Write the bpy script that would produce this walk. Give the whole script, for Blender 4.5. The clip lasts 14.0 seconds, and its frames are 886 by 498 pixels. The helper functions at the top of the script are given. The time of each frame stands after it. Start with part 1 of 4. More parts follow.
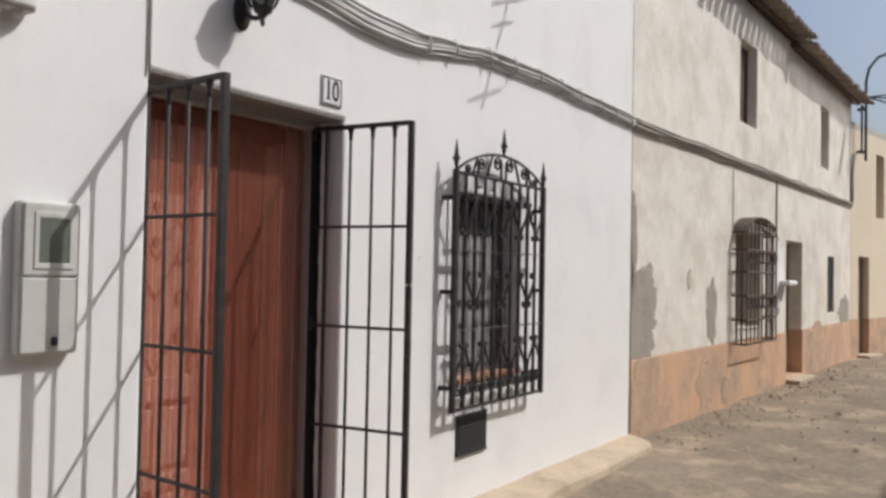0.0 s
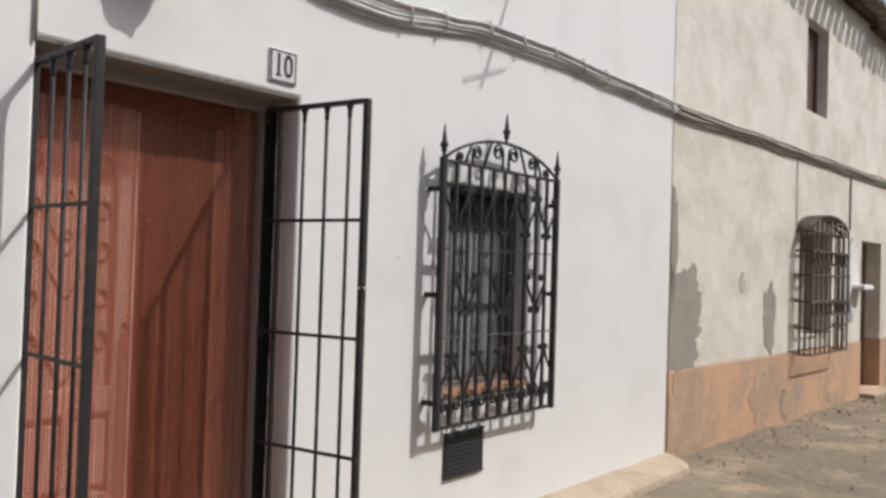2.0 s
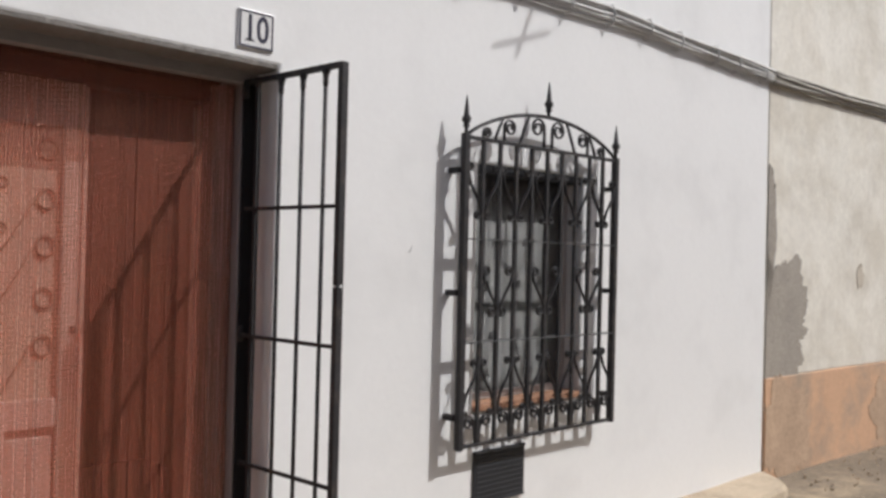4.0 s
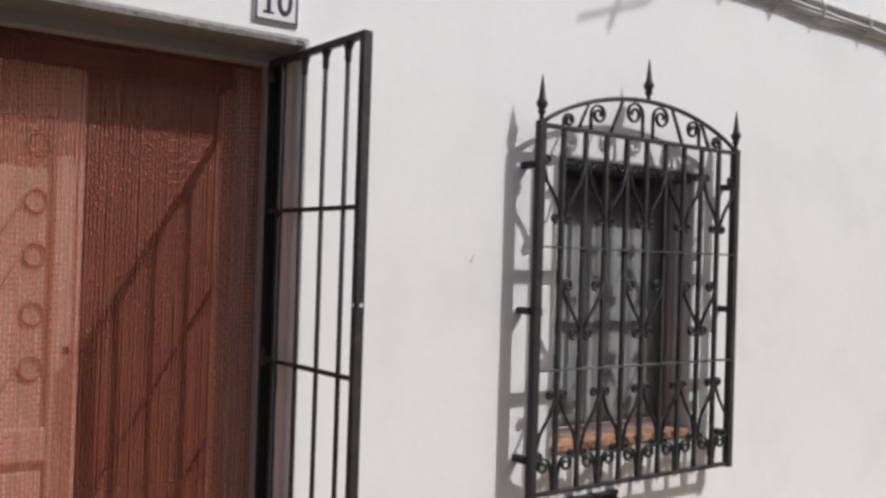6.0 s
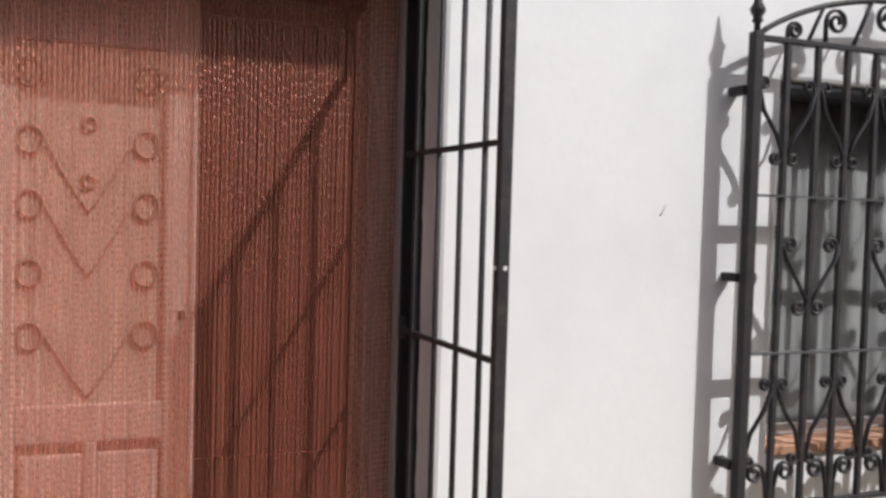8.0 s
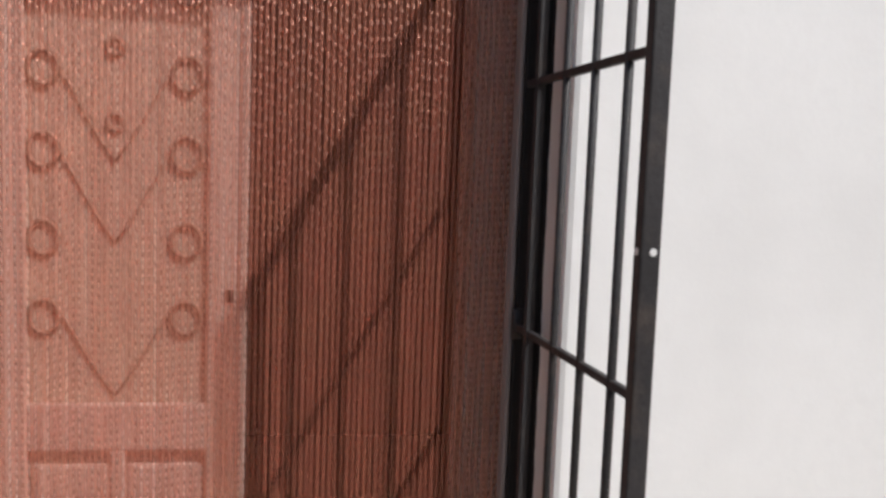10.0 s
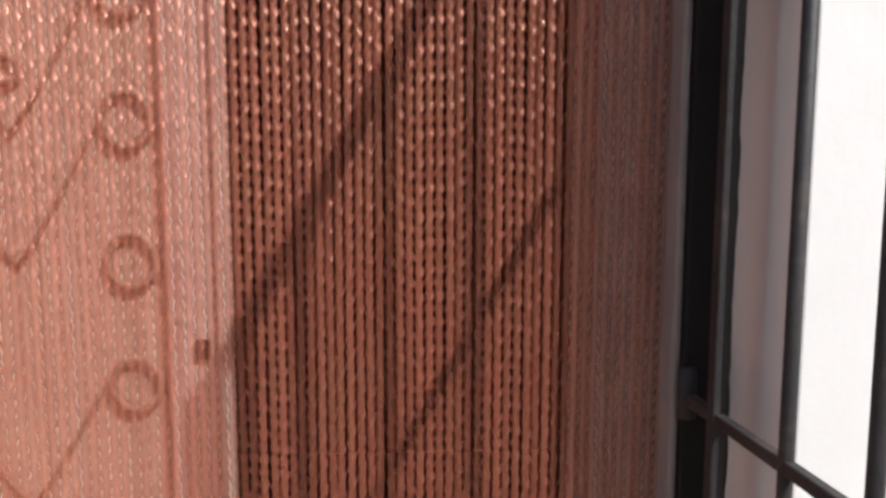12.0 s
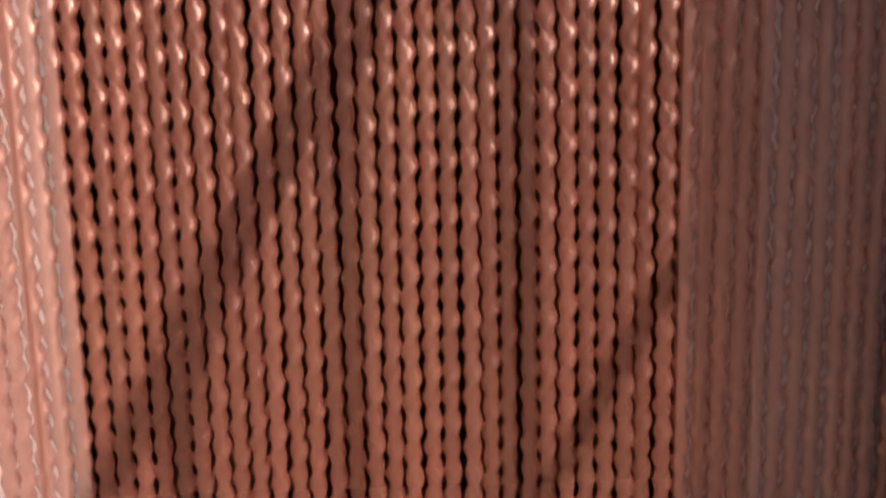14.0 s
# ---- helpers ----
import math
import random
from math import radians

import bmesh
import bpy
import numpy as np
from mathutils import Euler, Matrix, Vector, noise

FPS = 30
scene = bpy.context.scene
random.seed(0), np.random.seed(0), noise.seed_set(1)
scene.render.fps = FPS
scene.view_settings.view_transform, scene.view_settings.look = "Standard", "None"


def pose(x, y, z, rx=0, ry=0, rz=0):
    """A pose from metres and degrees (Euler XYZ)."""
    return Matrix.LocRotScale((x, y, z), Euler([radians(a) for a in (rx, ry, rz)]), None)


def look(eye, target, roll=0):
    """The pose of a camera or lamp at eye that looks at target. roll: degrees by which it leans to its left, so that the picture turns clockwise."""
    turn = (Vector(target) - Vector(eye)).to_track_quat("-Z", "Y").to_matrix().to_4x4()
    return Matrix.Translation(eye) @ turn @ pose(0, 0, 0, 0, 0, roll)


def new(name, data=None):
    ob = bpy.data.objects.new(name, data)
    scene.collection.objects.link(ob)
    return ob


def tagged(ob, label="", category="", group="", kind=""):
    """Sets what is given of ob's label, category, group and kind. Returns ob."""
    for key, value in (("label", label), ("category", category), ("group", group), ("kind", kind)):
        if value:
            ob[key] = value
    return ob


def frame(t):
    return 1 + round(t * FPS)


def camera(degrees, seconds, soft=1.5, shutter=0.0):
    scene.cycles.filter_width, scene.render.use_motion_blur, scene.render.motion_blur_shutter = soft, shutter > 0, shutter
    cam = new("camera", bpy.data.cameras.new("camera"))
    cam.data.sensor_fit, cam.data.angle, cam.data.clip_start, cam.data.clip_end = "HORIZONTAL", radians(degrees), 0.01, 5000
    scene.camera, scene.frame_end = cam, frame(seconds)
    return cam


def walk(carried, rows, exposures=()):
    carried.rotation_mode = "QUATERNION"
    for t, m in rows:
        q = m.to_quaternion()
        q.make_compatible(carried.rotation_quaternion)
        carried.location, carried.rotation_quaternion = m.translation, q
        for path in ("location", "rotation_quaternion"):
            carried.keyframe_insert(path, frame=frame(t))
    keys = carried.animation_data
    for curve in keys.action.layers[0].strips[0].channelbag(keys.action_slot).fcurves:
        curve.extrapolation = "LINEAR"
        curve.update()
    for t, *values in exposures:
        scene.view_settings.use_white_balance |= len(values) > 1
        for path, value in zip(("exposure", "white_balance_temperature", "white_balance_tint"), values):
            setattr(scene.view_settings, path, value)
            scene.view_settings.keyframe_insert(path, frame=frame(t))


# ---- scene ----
# ---- camera and walk ----
cam = camera(54.8, 14.0, soft=3.0)
PATH = [
    (0, (-3.254, -2.691, 1.436), (-1.573, -1.608, 1.493), 1.1),
    (0.5, (-3.068, -2.66, 1.467), (-1.381, -1.587, 1.546), 0.3),
    (1, (-2.888, -2.677, 1.46), (-1.213, -1.585, 1.523), 0.0),
    (1.5, (-2.683, -2.748, 1.465), (-1.056, -1.586, 1.53), 1.6),
    (2, (-2.516, -2.794, 1.466), (-0.943, -1.559, 1.512), 1.8),
    (4.5, (-1.571, -2.733, 1.496), (-0.24, -1.241, 1.534), 1.6),
    (5, (-1.417, -2.636, 1.508), (-0.136, -1.101, 1.564), 1.6),
    (5.5, (-1.294, -2.562, 1.503), (-0.074, -0.978, 1.552), 1.1),
    (6, (-1.144, -2.513, 1.513), (-0.024, -0.856, 1.537), 1.8),
    (6.5, (-0.978, -2.473, 1.492), (-0.048, -0.702, 1.5), 2.8),
    (7, (-0.879, -2.399, 1.481), (-0.05, -0.58, 1.409), 2.2),
    (7.5, (-0.819, -2.263, 1.482), (-0.062, -0.413, 1.402), 2.1),
    (8, (-0.76, -2.109, 1.49), (-0.074, -0.232, 1.41), 1.6),
    (8.5, (-0.691, -1.976, 1.479), (-0.095, -0.07, 1.37), 1.6),
    (9, (-0.572, -1.847, 1.481), (-0.13, 0.099, 1.348), 2.3),
    (11.5, (-0.403, -0.978, 1.471), (-0.231, 1.001, 1.222), 0.9),
    (12, (-0.390, -0.804, 1.467), (-0.274, 1.184, 1.210), 0.1),
    (12.5, (-0.386, -0.638, 1.469), (-0.283, 1.352, 1.209), -0.5),
    (13, (-0.381, -0.503, 1.472), (-0.280, 1.490, 1.177), 0.4),
    (13.5, (-0.374, -0.401, 1.487), (-0.268, 1.581, 1.162), 0.6),
    (14, (-0.356, -0.298, 1.496), (-0.290, 1.679, 1.201), -1.1),
]
EXPOSURE = [(0, -0.19, 6130, 10), (2, -0.2, 6080, 10), (4.5, -0.2, 5980, 10), (5.5, -0.2, 5960, 10), (6, -0.14, 5940, 10), (6.5, 0.02, 5920, 10), (7.5, 0.07, 5920, 10), (8, 0.1, 5920, 10), (9, 0.02, 5940, 10), (11.5, 0.27, 5940, 10), (12.5, 0.56, 5950, 10), (14, 0.68, 5950, 10)]
walk(cam, [(t, look(e, g, r)) for t, e, g, r in PATH], EXPOSURE)

# ---- light ----
SUN = Vector((0.93, -1.0, 1.47))
world = bpy.data.worlds.new("sky")
scene.world = world
world.use_nodes = True
wn = world.node_tree
sky = wn.nodes.new("ShaderNodeTexSky")
sky.sky_type = "NISHITA"
sky.sun_disc = False
sky.sun_elevation = math.atan2(SUN.z, math.hypot(SUN.x, SUN.y))
sky.sun_rotation = math.atan2(SUN.x, SUN.y)
sky.dust_density = 5.0
wn.links.new(sky.outputs[0], wn.nodes["Background"].inputs[0])
wn.nodes["Background"].inputs[1].default_value = 0.125
sun = new("sun", bpy.data.lights.new("sun", "SUN"))
sun.data.energy = 3.6
sun.data.angle = radians(0.53)
sun.data.color = (1.0, 0.95, 0.88)
sun.matrix_world = look(SUN * 10, (0, 0, 0))


# ---- materials ----
def mat(name, base, rough=0.8, vary=0.15, fine=60.0, coarse=2.5, bump=0.2, metal=0.0, spec=0.4, tint=None, tint_amount=0.0,
        tint_lo=0.5, tint_hi=0.65, rand=0.0, bump_dist=0.004, stretch=(1, 1, 1), bump_scale=None):
    m = bpy.data.materials.new(name)
    m.use_nodes = True
    nt = m.node_tree
    N, L = nt.nodes.new, nt.links.new
    bsdf = nt.nodes["Principled BSDF"]
    bsdf.inputs["Roughness"].default_value = rough
    bsdf.inputs["Metallic"].default_value = metal
    bsdf.inputs["Specular IOR Level"].default_value = spec
    geo = N("ShaderNodeNewGeometry")
    mp = N("ShaderNodeMapping")
    mp.inputs["Scale"].default_value = stretch
    L(geo.outputs["Position"], mp.inputs[0])

    def tex(scale, detail=5.0, rough_=0.6):
        t = N("ShaderNodeTexNoise")
        t.inputs["Scale"].default_value = scale
        t.inputs["Detail"].default_value = detail
        t.inputs["Roughness"].default_value = rough_
        L(mp.outputs[0], t.inputs["Vector"])
        return t

    a, b = tex(fine), tex(coarse)
    mix = N("ShaderNodeMath")
    mix.operation = "ADD"
    L(a.outputs[0], mix.inputs[0])
    L(b.outputs[0], mix.inputs[1])
    ramp = N("ShaderNodeMapRange")
    ramp.inputs[1].default_value, ramp.inputs[2].default_value = 0.6, 1.4
    ramp.inputs[3].default_value, ramp.inputs[4].default_value = 1 - vary, 1 + vary * 0.6
    L(mix.outputs[0], ramp.inputs[0])
    col = N("ShaderNodeRGB")
    col.outputs[0].default_value = (*base, 1)
    out = col.outputs[0]
    if tint:
        n = tex(coarse * 1.7, 8.0, 0.65)
        tr = N("ShaderNodeMapRange")
        tr.inputs[1].default_value, tr.inputs[2].default_value = tint_lo, tint_hi
        tr.inputs[4].default_value = tint_amount
        L(n.outputs[0], tr.inputs[0])
        mc = N("ShaderNodeMix")
        mc.data_type = "RGBA"
        L(tr.outputs[0], mc.inputs[0])
        L(out, mc.inputs[6])
        mc.inputs[7].default_value = (*tint, 1)
        out = mc.outputs[2]
    sc = N("ShaderNodeVectorMath")
    sc.operation = "SCALE"
    L(out, sc.inputs[0])
    L(ramp.outputs[0], sc.inputs[3])
    out = sc.outputs[0]
    if rand:
        oi = N("ShaderNodeObjectInfo")
        rr = N("ShaderNodeMapRange")
        rr.inputs[3].default_value, rr.inputs[4].default_value = 1 - rand, 1 + rand
        L(oi.outputs["Random"], rr.inputs[0])
        s2 = N("ShaderNodeVectorMath")
        s2.operation = "SCALE"
        L(out, s2.inputs[0])
        L(rr.outputs[0], s2.inputs[3])
        out = s2.outputs[0]
    L(out, bsdf.inputs["Base Color"])
    if bump:
        bn = N("ShaderNodeBump")
        bn.inputs["Strength"].default_value = bump
        bn.inputs["Distance"].default_value = bump_dist
        bt = tex(bump_scale, 6.0) if bump_scale else mix
        L(bt.outputs[0], bn.inputs["Height"])
        L(bn.outputs[0], bsdf.inputs["Normal"])
    return m


M = {
    "white_plaster": mat("white_plaster", (0.78, 0.775, 0.765), 0.85, 0.04, 30, 1.1, 0.35, tint=(0.68, 0.675, 0.665), tint_amount=0.45, bump_dist=0.012, bump_scale=4.0),
    "old_plaster": mat("old_plaster", (0.79, 0.755, 0.675), 0.9, 0.14, 22, 1.2, 0.6, tint=(0.655, 0.61, 0.52), tint_amount=0.9, tint_lo=0.43, tint_hi=0.62, bump_dist=0.012, bump_scale=6.0),
    "cream_plaster": mat("cream_plaster", (0.74, 0.65, 0.5), 0.9, 0.1, 30, 1.0, 0.4),
    "peach_paint": mat("peach_paint", (0.63, 0.4, 0.255), 0.9, 0.14, 26, 1.1, 0.5, tint=(0.4, 0.31, 0.23), tint_amount=0.95, tint_lo=0.44, tint_hi=0.64),
    "bare_render": mat("bare_render", (0.36, 0.325, 0.28), 0.95, 0.25, 40, 4, 0.7, bump_dist=0.008),
    "plinth_worn": mat("plinth_worn", (0.5, 0.36, 0.25), 0.95, 0.3, 30, 4, 0.6, bump_dist=0.006),
    "worn_plaster": mat("worn_plaster", (0.56, 0.5, 0.41), 0.95, 0.2, 40, 4, 0.6, bump_dist=0.006),
    "lintel_grey": mat("lintel_grey", (0.24, 0.222, 0.205), 0.95, 0.2, 60, 5, 0.7, bump_dist=0.006),
    "blind_tan": mat("blind_tan", (0.4, 0.35, 0.29), 0.8, 0.2, 14, 3, 0.3, stretch=(1, 1, 8), bump_dist=0.002),
    # kept dark so the added unseen walls bounce little light into the doorway
    "ochre_plaster": mat("ochre_plaster", (0.34, 0.3, 0.26), 0.9, 0.15, 30, 1.0, 0.4),
    "cement": mat("cement", (0.36, 0.345, 0.33), 0.9, 0.15, 50, 4, 0.5),
    "kerb_cement": mat("kerb_cement", (0.5, 0.41, 0.3), 0.92, 0.25, 40, 2.5, 0.7, tint=(0.35, 0.28, 0.2), tint_amount=0.7),
    "ground": mat("ground", (0.235, 0.19, 0.138), 0.95, 0.45, 18, 0.9, 1.0, tint=(0.42, 0.33, 0.225), tint_amount=0.9, bump_dist=0.012),
    "gravel": mat("gravel", (0.42, 0.34, 0.25), 0.95, 0.35, 30, 6, 0.3),
    "iron": mat("iron", (0.034, 0.032, 0.033), 0.55, 0.35, 120, 8, 0.3, metal=0.0, spec=0.3, tint=(0.075, 0.06, 0.052), tint_amount=0.6),
    "iron_rust": mat("iron_rust", (0.11, 0.085, 0.07), 0.8, 0.35, 60, 6, 0.4, spec=0.2, tint=(0.17, 0.11, 0.075), tint_amount=0.8),
    "iron_rod": mat("iron_rod", (0.1, 0.1, 0.1), 0.5, 0.3, 120, 8, 0.2, metal=0.3),
    "strand": mat("strand", (0.33, 0.1, 0.06), 0.34, 0.2, 220, 5, 0.15, spec=0.5, rand=0.14, tint=(0.36, 0.14, 0.075), tint_amount=0.6, bump_dist=0.0006),
    "wood": mat("wood", (0.86, 0.68, 0.61), 0.5, 0.3, 14, 3, 0.25, stretch=(8, 8, 0.6), bump_dist=0.001),
    "wood_pale": mat("wood_pale", (0.88, 0.74, 0.67), 0.5, 0.2, 14, 3, 0.2, stretch=(8, 8, 0.6), bump_dist=0.001),
    "wood_panel": mat("wood_panel", (0.84, 0.68, 0.57), 0.55, 0.25, 18, 4, 0.25, stretch=(7, 7, 0.7), bump_dist=0.001),
    "wood_mid": mat("wood_mid", (0.5, 0.34, 0.26), 0.55, 0.3, 14, 3, 0.2),
    "wood_tan": mat("wood_tan", (0.3, 0.225, 0.165), 0.65, 0.3, 14, 3, 0.25, stretch=(8, 8, 0.6), bump_dist=0.001),
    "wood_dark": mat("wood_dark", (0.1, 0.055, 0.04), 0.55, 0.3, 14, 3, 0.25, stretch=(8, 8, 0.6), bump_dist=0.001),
    "grey_frame": mat("grey_frame", (0.42, 0.38, 0.36), 0.6, 0.12, 60, 5, 0.2),
    "frame_paint": mat("frame_paint", (0.4, 0.37, 0.355), 0.6, 0.15, 60, 5, 0.2),
    "frame_side": mat("frame_side", (0.3, 0.265, 0.255), 0.6, 0.15, 60, 5, 0.2),
    "black_paint": mat("black_paint", (0.018, 0.016, 0.016), 0.6, 0.3, 80, 8, 0.25, spec=0.2),
    "wood_jamb": mat("wood_jamb", (0.74, 0.66, 0.62), 0.55, 0.3, 14, 3, 0.25, stretch=(8, 8, 0.6), bump_dist=0.001),
    # dark brown puts the gloom of unlit rooms into the wall colour
    "unlit_room_wall": mat("unlit_room_wall", (0.22, 0.12, 0.08), 0.9, 0.1, 30, 2, 0.2),
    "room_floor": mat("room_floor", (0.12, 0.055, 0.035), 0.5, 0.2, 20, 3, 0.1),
    "box_plastic": mat("box_plastic", (0.55, 0.55, 0.52), 0.5, 0.06, 80, 3, 0.1, tint=(0.42, 0.41, 0.37), tint_amount=0.5),
    "meter_glass": mat("meter_glass", (0.15, 0.17, 0.14), 0.12, 0.2, 30, 6, 0.0, spec=0.6),
    "tile_white": mat("tile_white", (0.74, 0.73, 0.72), 0.25, 0.05, 60, 8, 0.05, spec=0.5),
    "tile_ink": mat("tile_ink", (0.05, 0.05, 0.075), 0.3, 0.2, 60, 8, 0.05),
    "cable_white": mat("cable_white", (0.62, 0.61, 0.59), 0.75, 0.25, 50, 5, 0.3),
    "cable_grey": mat("cable_grey", (0.42, 0.395, 0.35), 0.8, 0.25, 50, 5, 0.3),
    "vent_dark": mat("vent_dark", (0.035, 0.036, 0.04), 0.5, 0.2, 60, 8, 0.2),
    "terracotta": mat("terracotta", (0.42, 0.23, 0.14), 0.8, 0.25, 50, 7, 0.3, rand=0.15),
    "roof_tile": mat("roof_tile", (0.32, 0.26, 0.21), 0.9, 0.35, 40, 5, 0.5, rand=0.2, tint=(0.2, 0.17, 0.14), tint_amount=0.8),
    "cloth_grey": mat("cloth_grey", (0.27, 0.27, 0.262), 0.9, 0.12, 120, 4, 0.15),
    "alu": mat("alu", (0.55, 0.55, 0.55), 0.35, 0.1, 80, 6, 0.05, metal=0.9),
    "roof_slab": mat("roof_slab", (0.5, 0.47, 0.43), 0.9, 0.1, 30, 2, 0.3),
}
# the cord is half-clear glossy plastic that lets much of the light through
st = M["strand"].node_tree
sb = st.nodes["Principled BSDF"]
tl = st.nodes.new("ShaderNodeBsdfTranslucent")
tl.inputs["Color"].default_value = (0.5, 0.1, 0.05, 1)
mx = st.nodes.new("ShaderNodeMixShader")
mx.inputs[0].default_value = 0.12
st.links.new(sb.outputs[0], mx.inputs[1])
st.links.new(tl.outputs[0], mx.inputs[2])
clear = st.nodes.new("ShaderNodeBsdfTransparent")
clear.inputs[0].default_value = (1.0, 0.97, 0.95, 1)
mx2 = st.nodes.new("ShaderNodeMixShader")
mx2.inputs[0].default_value = 0.65
st.links.new(mx.outputs[0], mx2.inputs[1])
st.links.new(clear.outputs[0], mx2.inputs[2])
gl = st.nodes.new("ShaderNodeBsdfGlossy")
gl.inputs["Roughness"].default_value = 0.4
gl.inputs["Color"].default_value = (0.135, 0.078, 0.058, 1)
add = st.nodes.new("ShaderNodeAddShader")
st.links.new(mx2.outputs[0], add.inputs[0])
st.links.new(gl.outputs[0], add.inputs[1])
st.links.new(add.outputs[0], st.nodes["Material Output"].inputs["Surface"])
glass = bpy.data.materials.new("glass")
glass.use_nodes = True
gb = glass.node_tree.nodes["Principled BSDF"]
gb.inputs["Transmission Weight"].default_value = 1.0
gb.inputs["Roughness"].default_value = 0.02
gb.inputs["IOR"].default_value = 1.45
M["glass"] = glass


# ---- mesh helpers ----
def obj(name, bm, material, parent=None, label="", smooth=False, bevel=0.0):
    me = bpy.data.meshes.new(name)
    bmesh.ops.recalc_face_normals(bm, faces=bm.faces[:])
    bm.to_mesh(me)
    bm.free()
    if smooth:
        for p in me.polygons:
            p.use_smooth = True
    me.materials.append(M[material])
    ob = new(name, me)
    if parent:
        ob.parent = parent
    if label:
        ob["label"] = label
    if bevel:
        b = ob.modifiers.new("edge", "BEVEL")
        b.width, b.segments, b.limit_method, b.angle_limit = bevel, 2, "ANGLE", radians(40)
    return ob


def part(name, bm, material, parent, label="", smooth=False, bevel=0.0):
    return obj(name, bm, material, parent, label, smooth, bevel)


def empty(name, m=None):
    e = new(name)
    e.empty_display_size = 0.1
    if m is not None:
        e.matrix_world = m
    return e


def box(bm, x0, x1, y0, y1, z0, z1, bev=0.0):
    vs = [bm.verts.new((x, y, z)) for x in (x0, x1) for y in (y0, y1) for z in (z0, z1)]
    fs = [bm.faces.new([vs[i] for i in f]) for f in ((0, 1, 3, 2), (4, 6, 7, 5), (0, 4, 5, 1), (2, 3, 7, 6), (0, 2, 6, 4), (1, 5, 7, 3))]
    if bev:
        es = list({e for f in fs for e in f.edges})
        bmesh.ops.bevel(bm, geom=es, offset=bev, segments=2, affect="EDGES", profile=0.6)
    return bm


def B(*a):
    return box(bmesh.new(), *a)


def tube(bm, pts, r, sides=6, radii=None, closed=False):
    pts = [Vector(p) for p in pts]
    n = len(pts)
    prev = None
    ref = None
    first = None
    for i, p in enumerate(pts):
        a = pts[(i - 1) % n] if closed else pts[max(i - 1, 0)]
        b = pts[(i + 1) % n] if closed else pts[min(i + 1, n - 1)]
        d = (b - a).normalized()
        if ref is None:
            ref = d.orthogonal().normalized()
        ref = (ref - d * ref.dot(d)).normalized()
        s = d.cross(ref)
        rr = radii[i] if radii else r
        ring = [bm.verts.new(p + (ref * math.cos(k * math.tau / sides) + s * math.sin(k * math.tau / sides)) * rr) for k in range(sides)]
        if prev:
            for k in range(sides):
                bm.faces.new((prev[k], prev[(k + 1) % sides], ring[(k + 1) % sides], ring[k]))
        else:
            first = ring
        prev = ring
    if closed:
        for k in range(sides):
            bm.faces.new((prev[k], prev[(k + 1) % sides], first[(k + 1) % sides], first[k]))
    else:
        bm.faces.new(first[::-1])
        bm.faces.new(prev)
    return bm


def lathe(bm, prof, sides=10, at=(0, 0, 0)):
    c = Vector(at)
    tube(bm, [c + Vector((0, 0, z)) for _, z in prof], 0, sides, [max(r, 0.0004) for r, _ in prof])
    return bm


def arc(cx, cz, r0, r1, a0, a1, y, n=12):
    out = []
    for i in range(n + 1):
        u = i / n
        a, r = radians(a0 + (a1 - a0) * u), r0 + (r1 - r0) * u
        out.append((cx + r * math.cos(a), y, cz + r * math.sin(a)))
    return out


def wall(x0, x1, z0, z1, y0, y1, holes, extra_x=(), extra_z=()):
    """A wall between y0 and y1 with rectangular holes (x0, x1, z0, z1) through it."""
    xs = sorted({x0, x1, *extra_x, *(h[0] for h in holes), *(h[1] for h in holes)})
    zs = sorted({z0, z1, *extra_z, *(h[2] for h in holes), *(h[3] for h in holes)})
    bm = bmesh.new()
    V = {}

    def v(i, j, k):
        key = (i, j, k)
        if key not in V:
            V[key] = bm.verts.new((xs[i], (y0, y1)[k], zs[j]))
        return V[key]

    def solid(i, j):
        if not (0 <= i < len(xs) - 1 and 0 <= j < len(zs) - 1):
            return False
        cx, cz = (xs[i] + xs[i + 1]) / 2, (zs[j] + zs[j + 1]) / 2
        return not any(h[0] < cx < h[1] and h[2] < cz < h[3] for h in holes)

    for i in range(len(xs) - 1):
        for j in range(len(zs) - 1):
            if not solid(i, j):
                continue
            for k in (0, 1):
                bm.faces.new((v(i, j, k), v(i + 1, j, k), v(i + 1, j + 1, k), v(i, j + 1, k)))
            for di, dj, a, b in ((-1, 0, (i, j), (i, j + 1)), (1, 0, (i + 1, j), (i + 1, j + 1)), (0, -1, (i, j), (i + 1, j)), (0, 1, (i, j + 1), (i + 1, j + 1))):
                if not solid(i + di, j + dj):
                    bm.faces.new((v(*a, 0), v(*b, 0), v(*b, 1), v(*a, 1)))
    return bm


def put(ob, m):
    ob.matrix_world = m
    return ob


# ---- ground, pavement ----
bm = bmesh.new()
S = 400
xs = [-S, -60, -20] + [-8 + i * 0.2 for i in range(141)] + [30, 60, S]
ysg = [-S, -60, -20] + [-7 + i * 0.2 for i in range(43)] + [4, 20, 60, S]
rows_ = []
for y in ysg:
    row = []
    for x in xs:
        h = 0.0
        if -8 < x < 20 and -7 < y < 1.4:
            h = 0.018 * noise.noise((x * 0.7, y * 0.7, 0)) + 0.012 * noise.noise((x * 2.5, y * 2.5, 4)) - 0.012
        row.append(bm.verts.new((x, y, h)))
    rows_.append(row)
for a, b in zip(rows_, rows_[1:]):
    for i in range(len(a) - 1):
        bm.faces.new((a[i], a[i + 1], b[i + 1], b[i]))
tagged(obj("ground", bm, "ground", smooth=True), "worn dusty grey asphalt street with pale patches", "street", kind="structure")

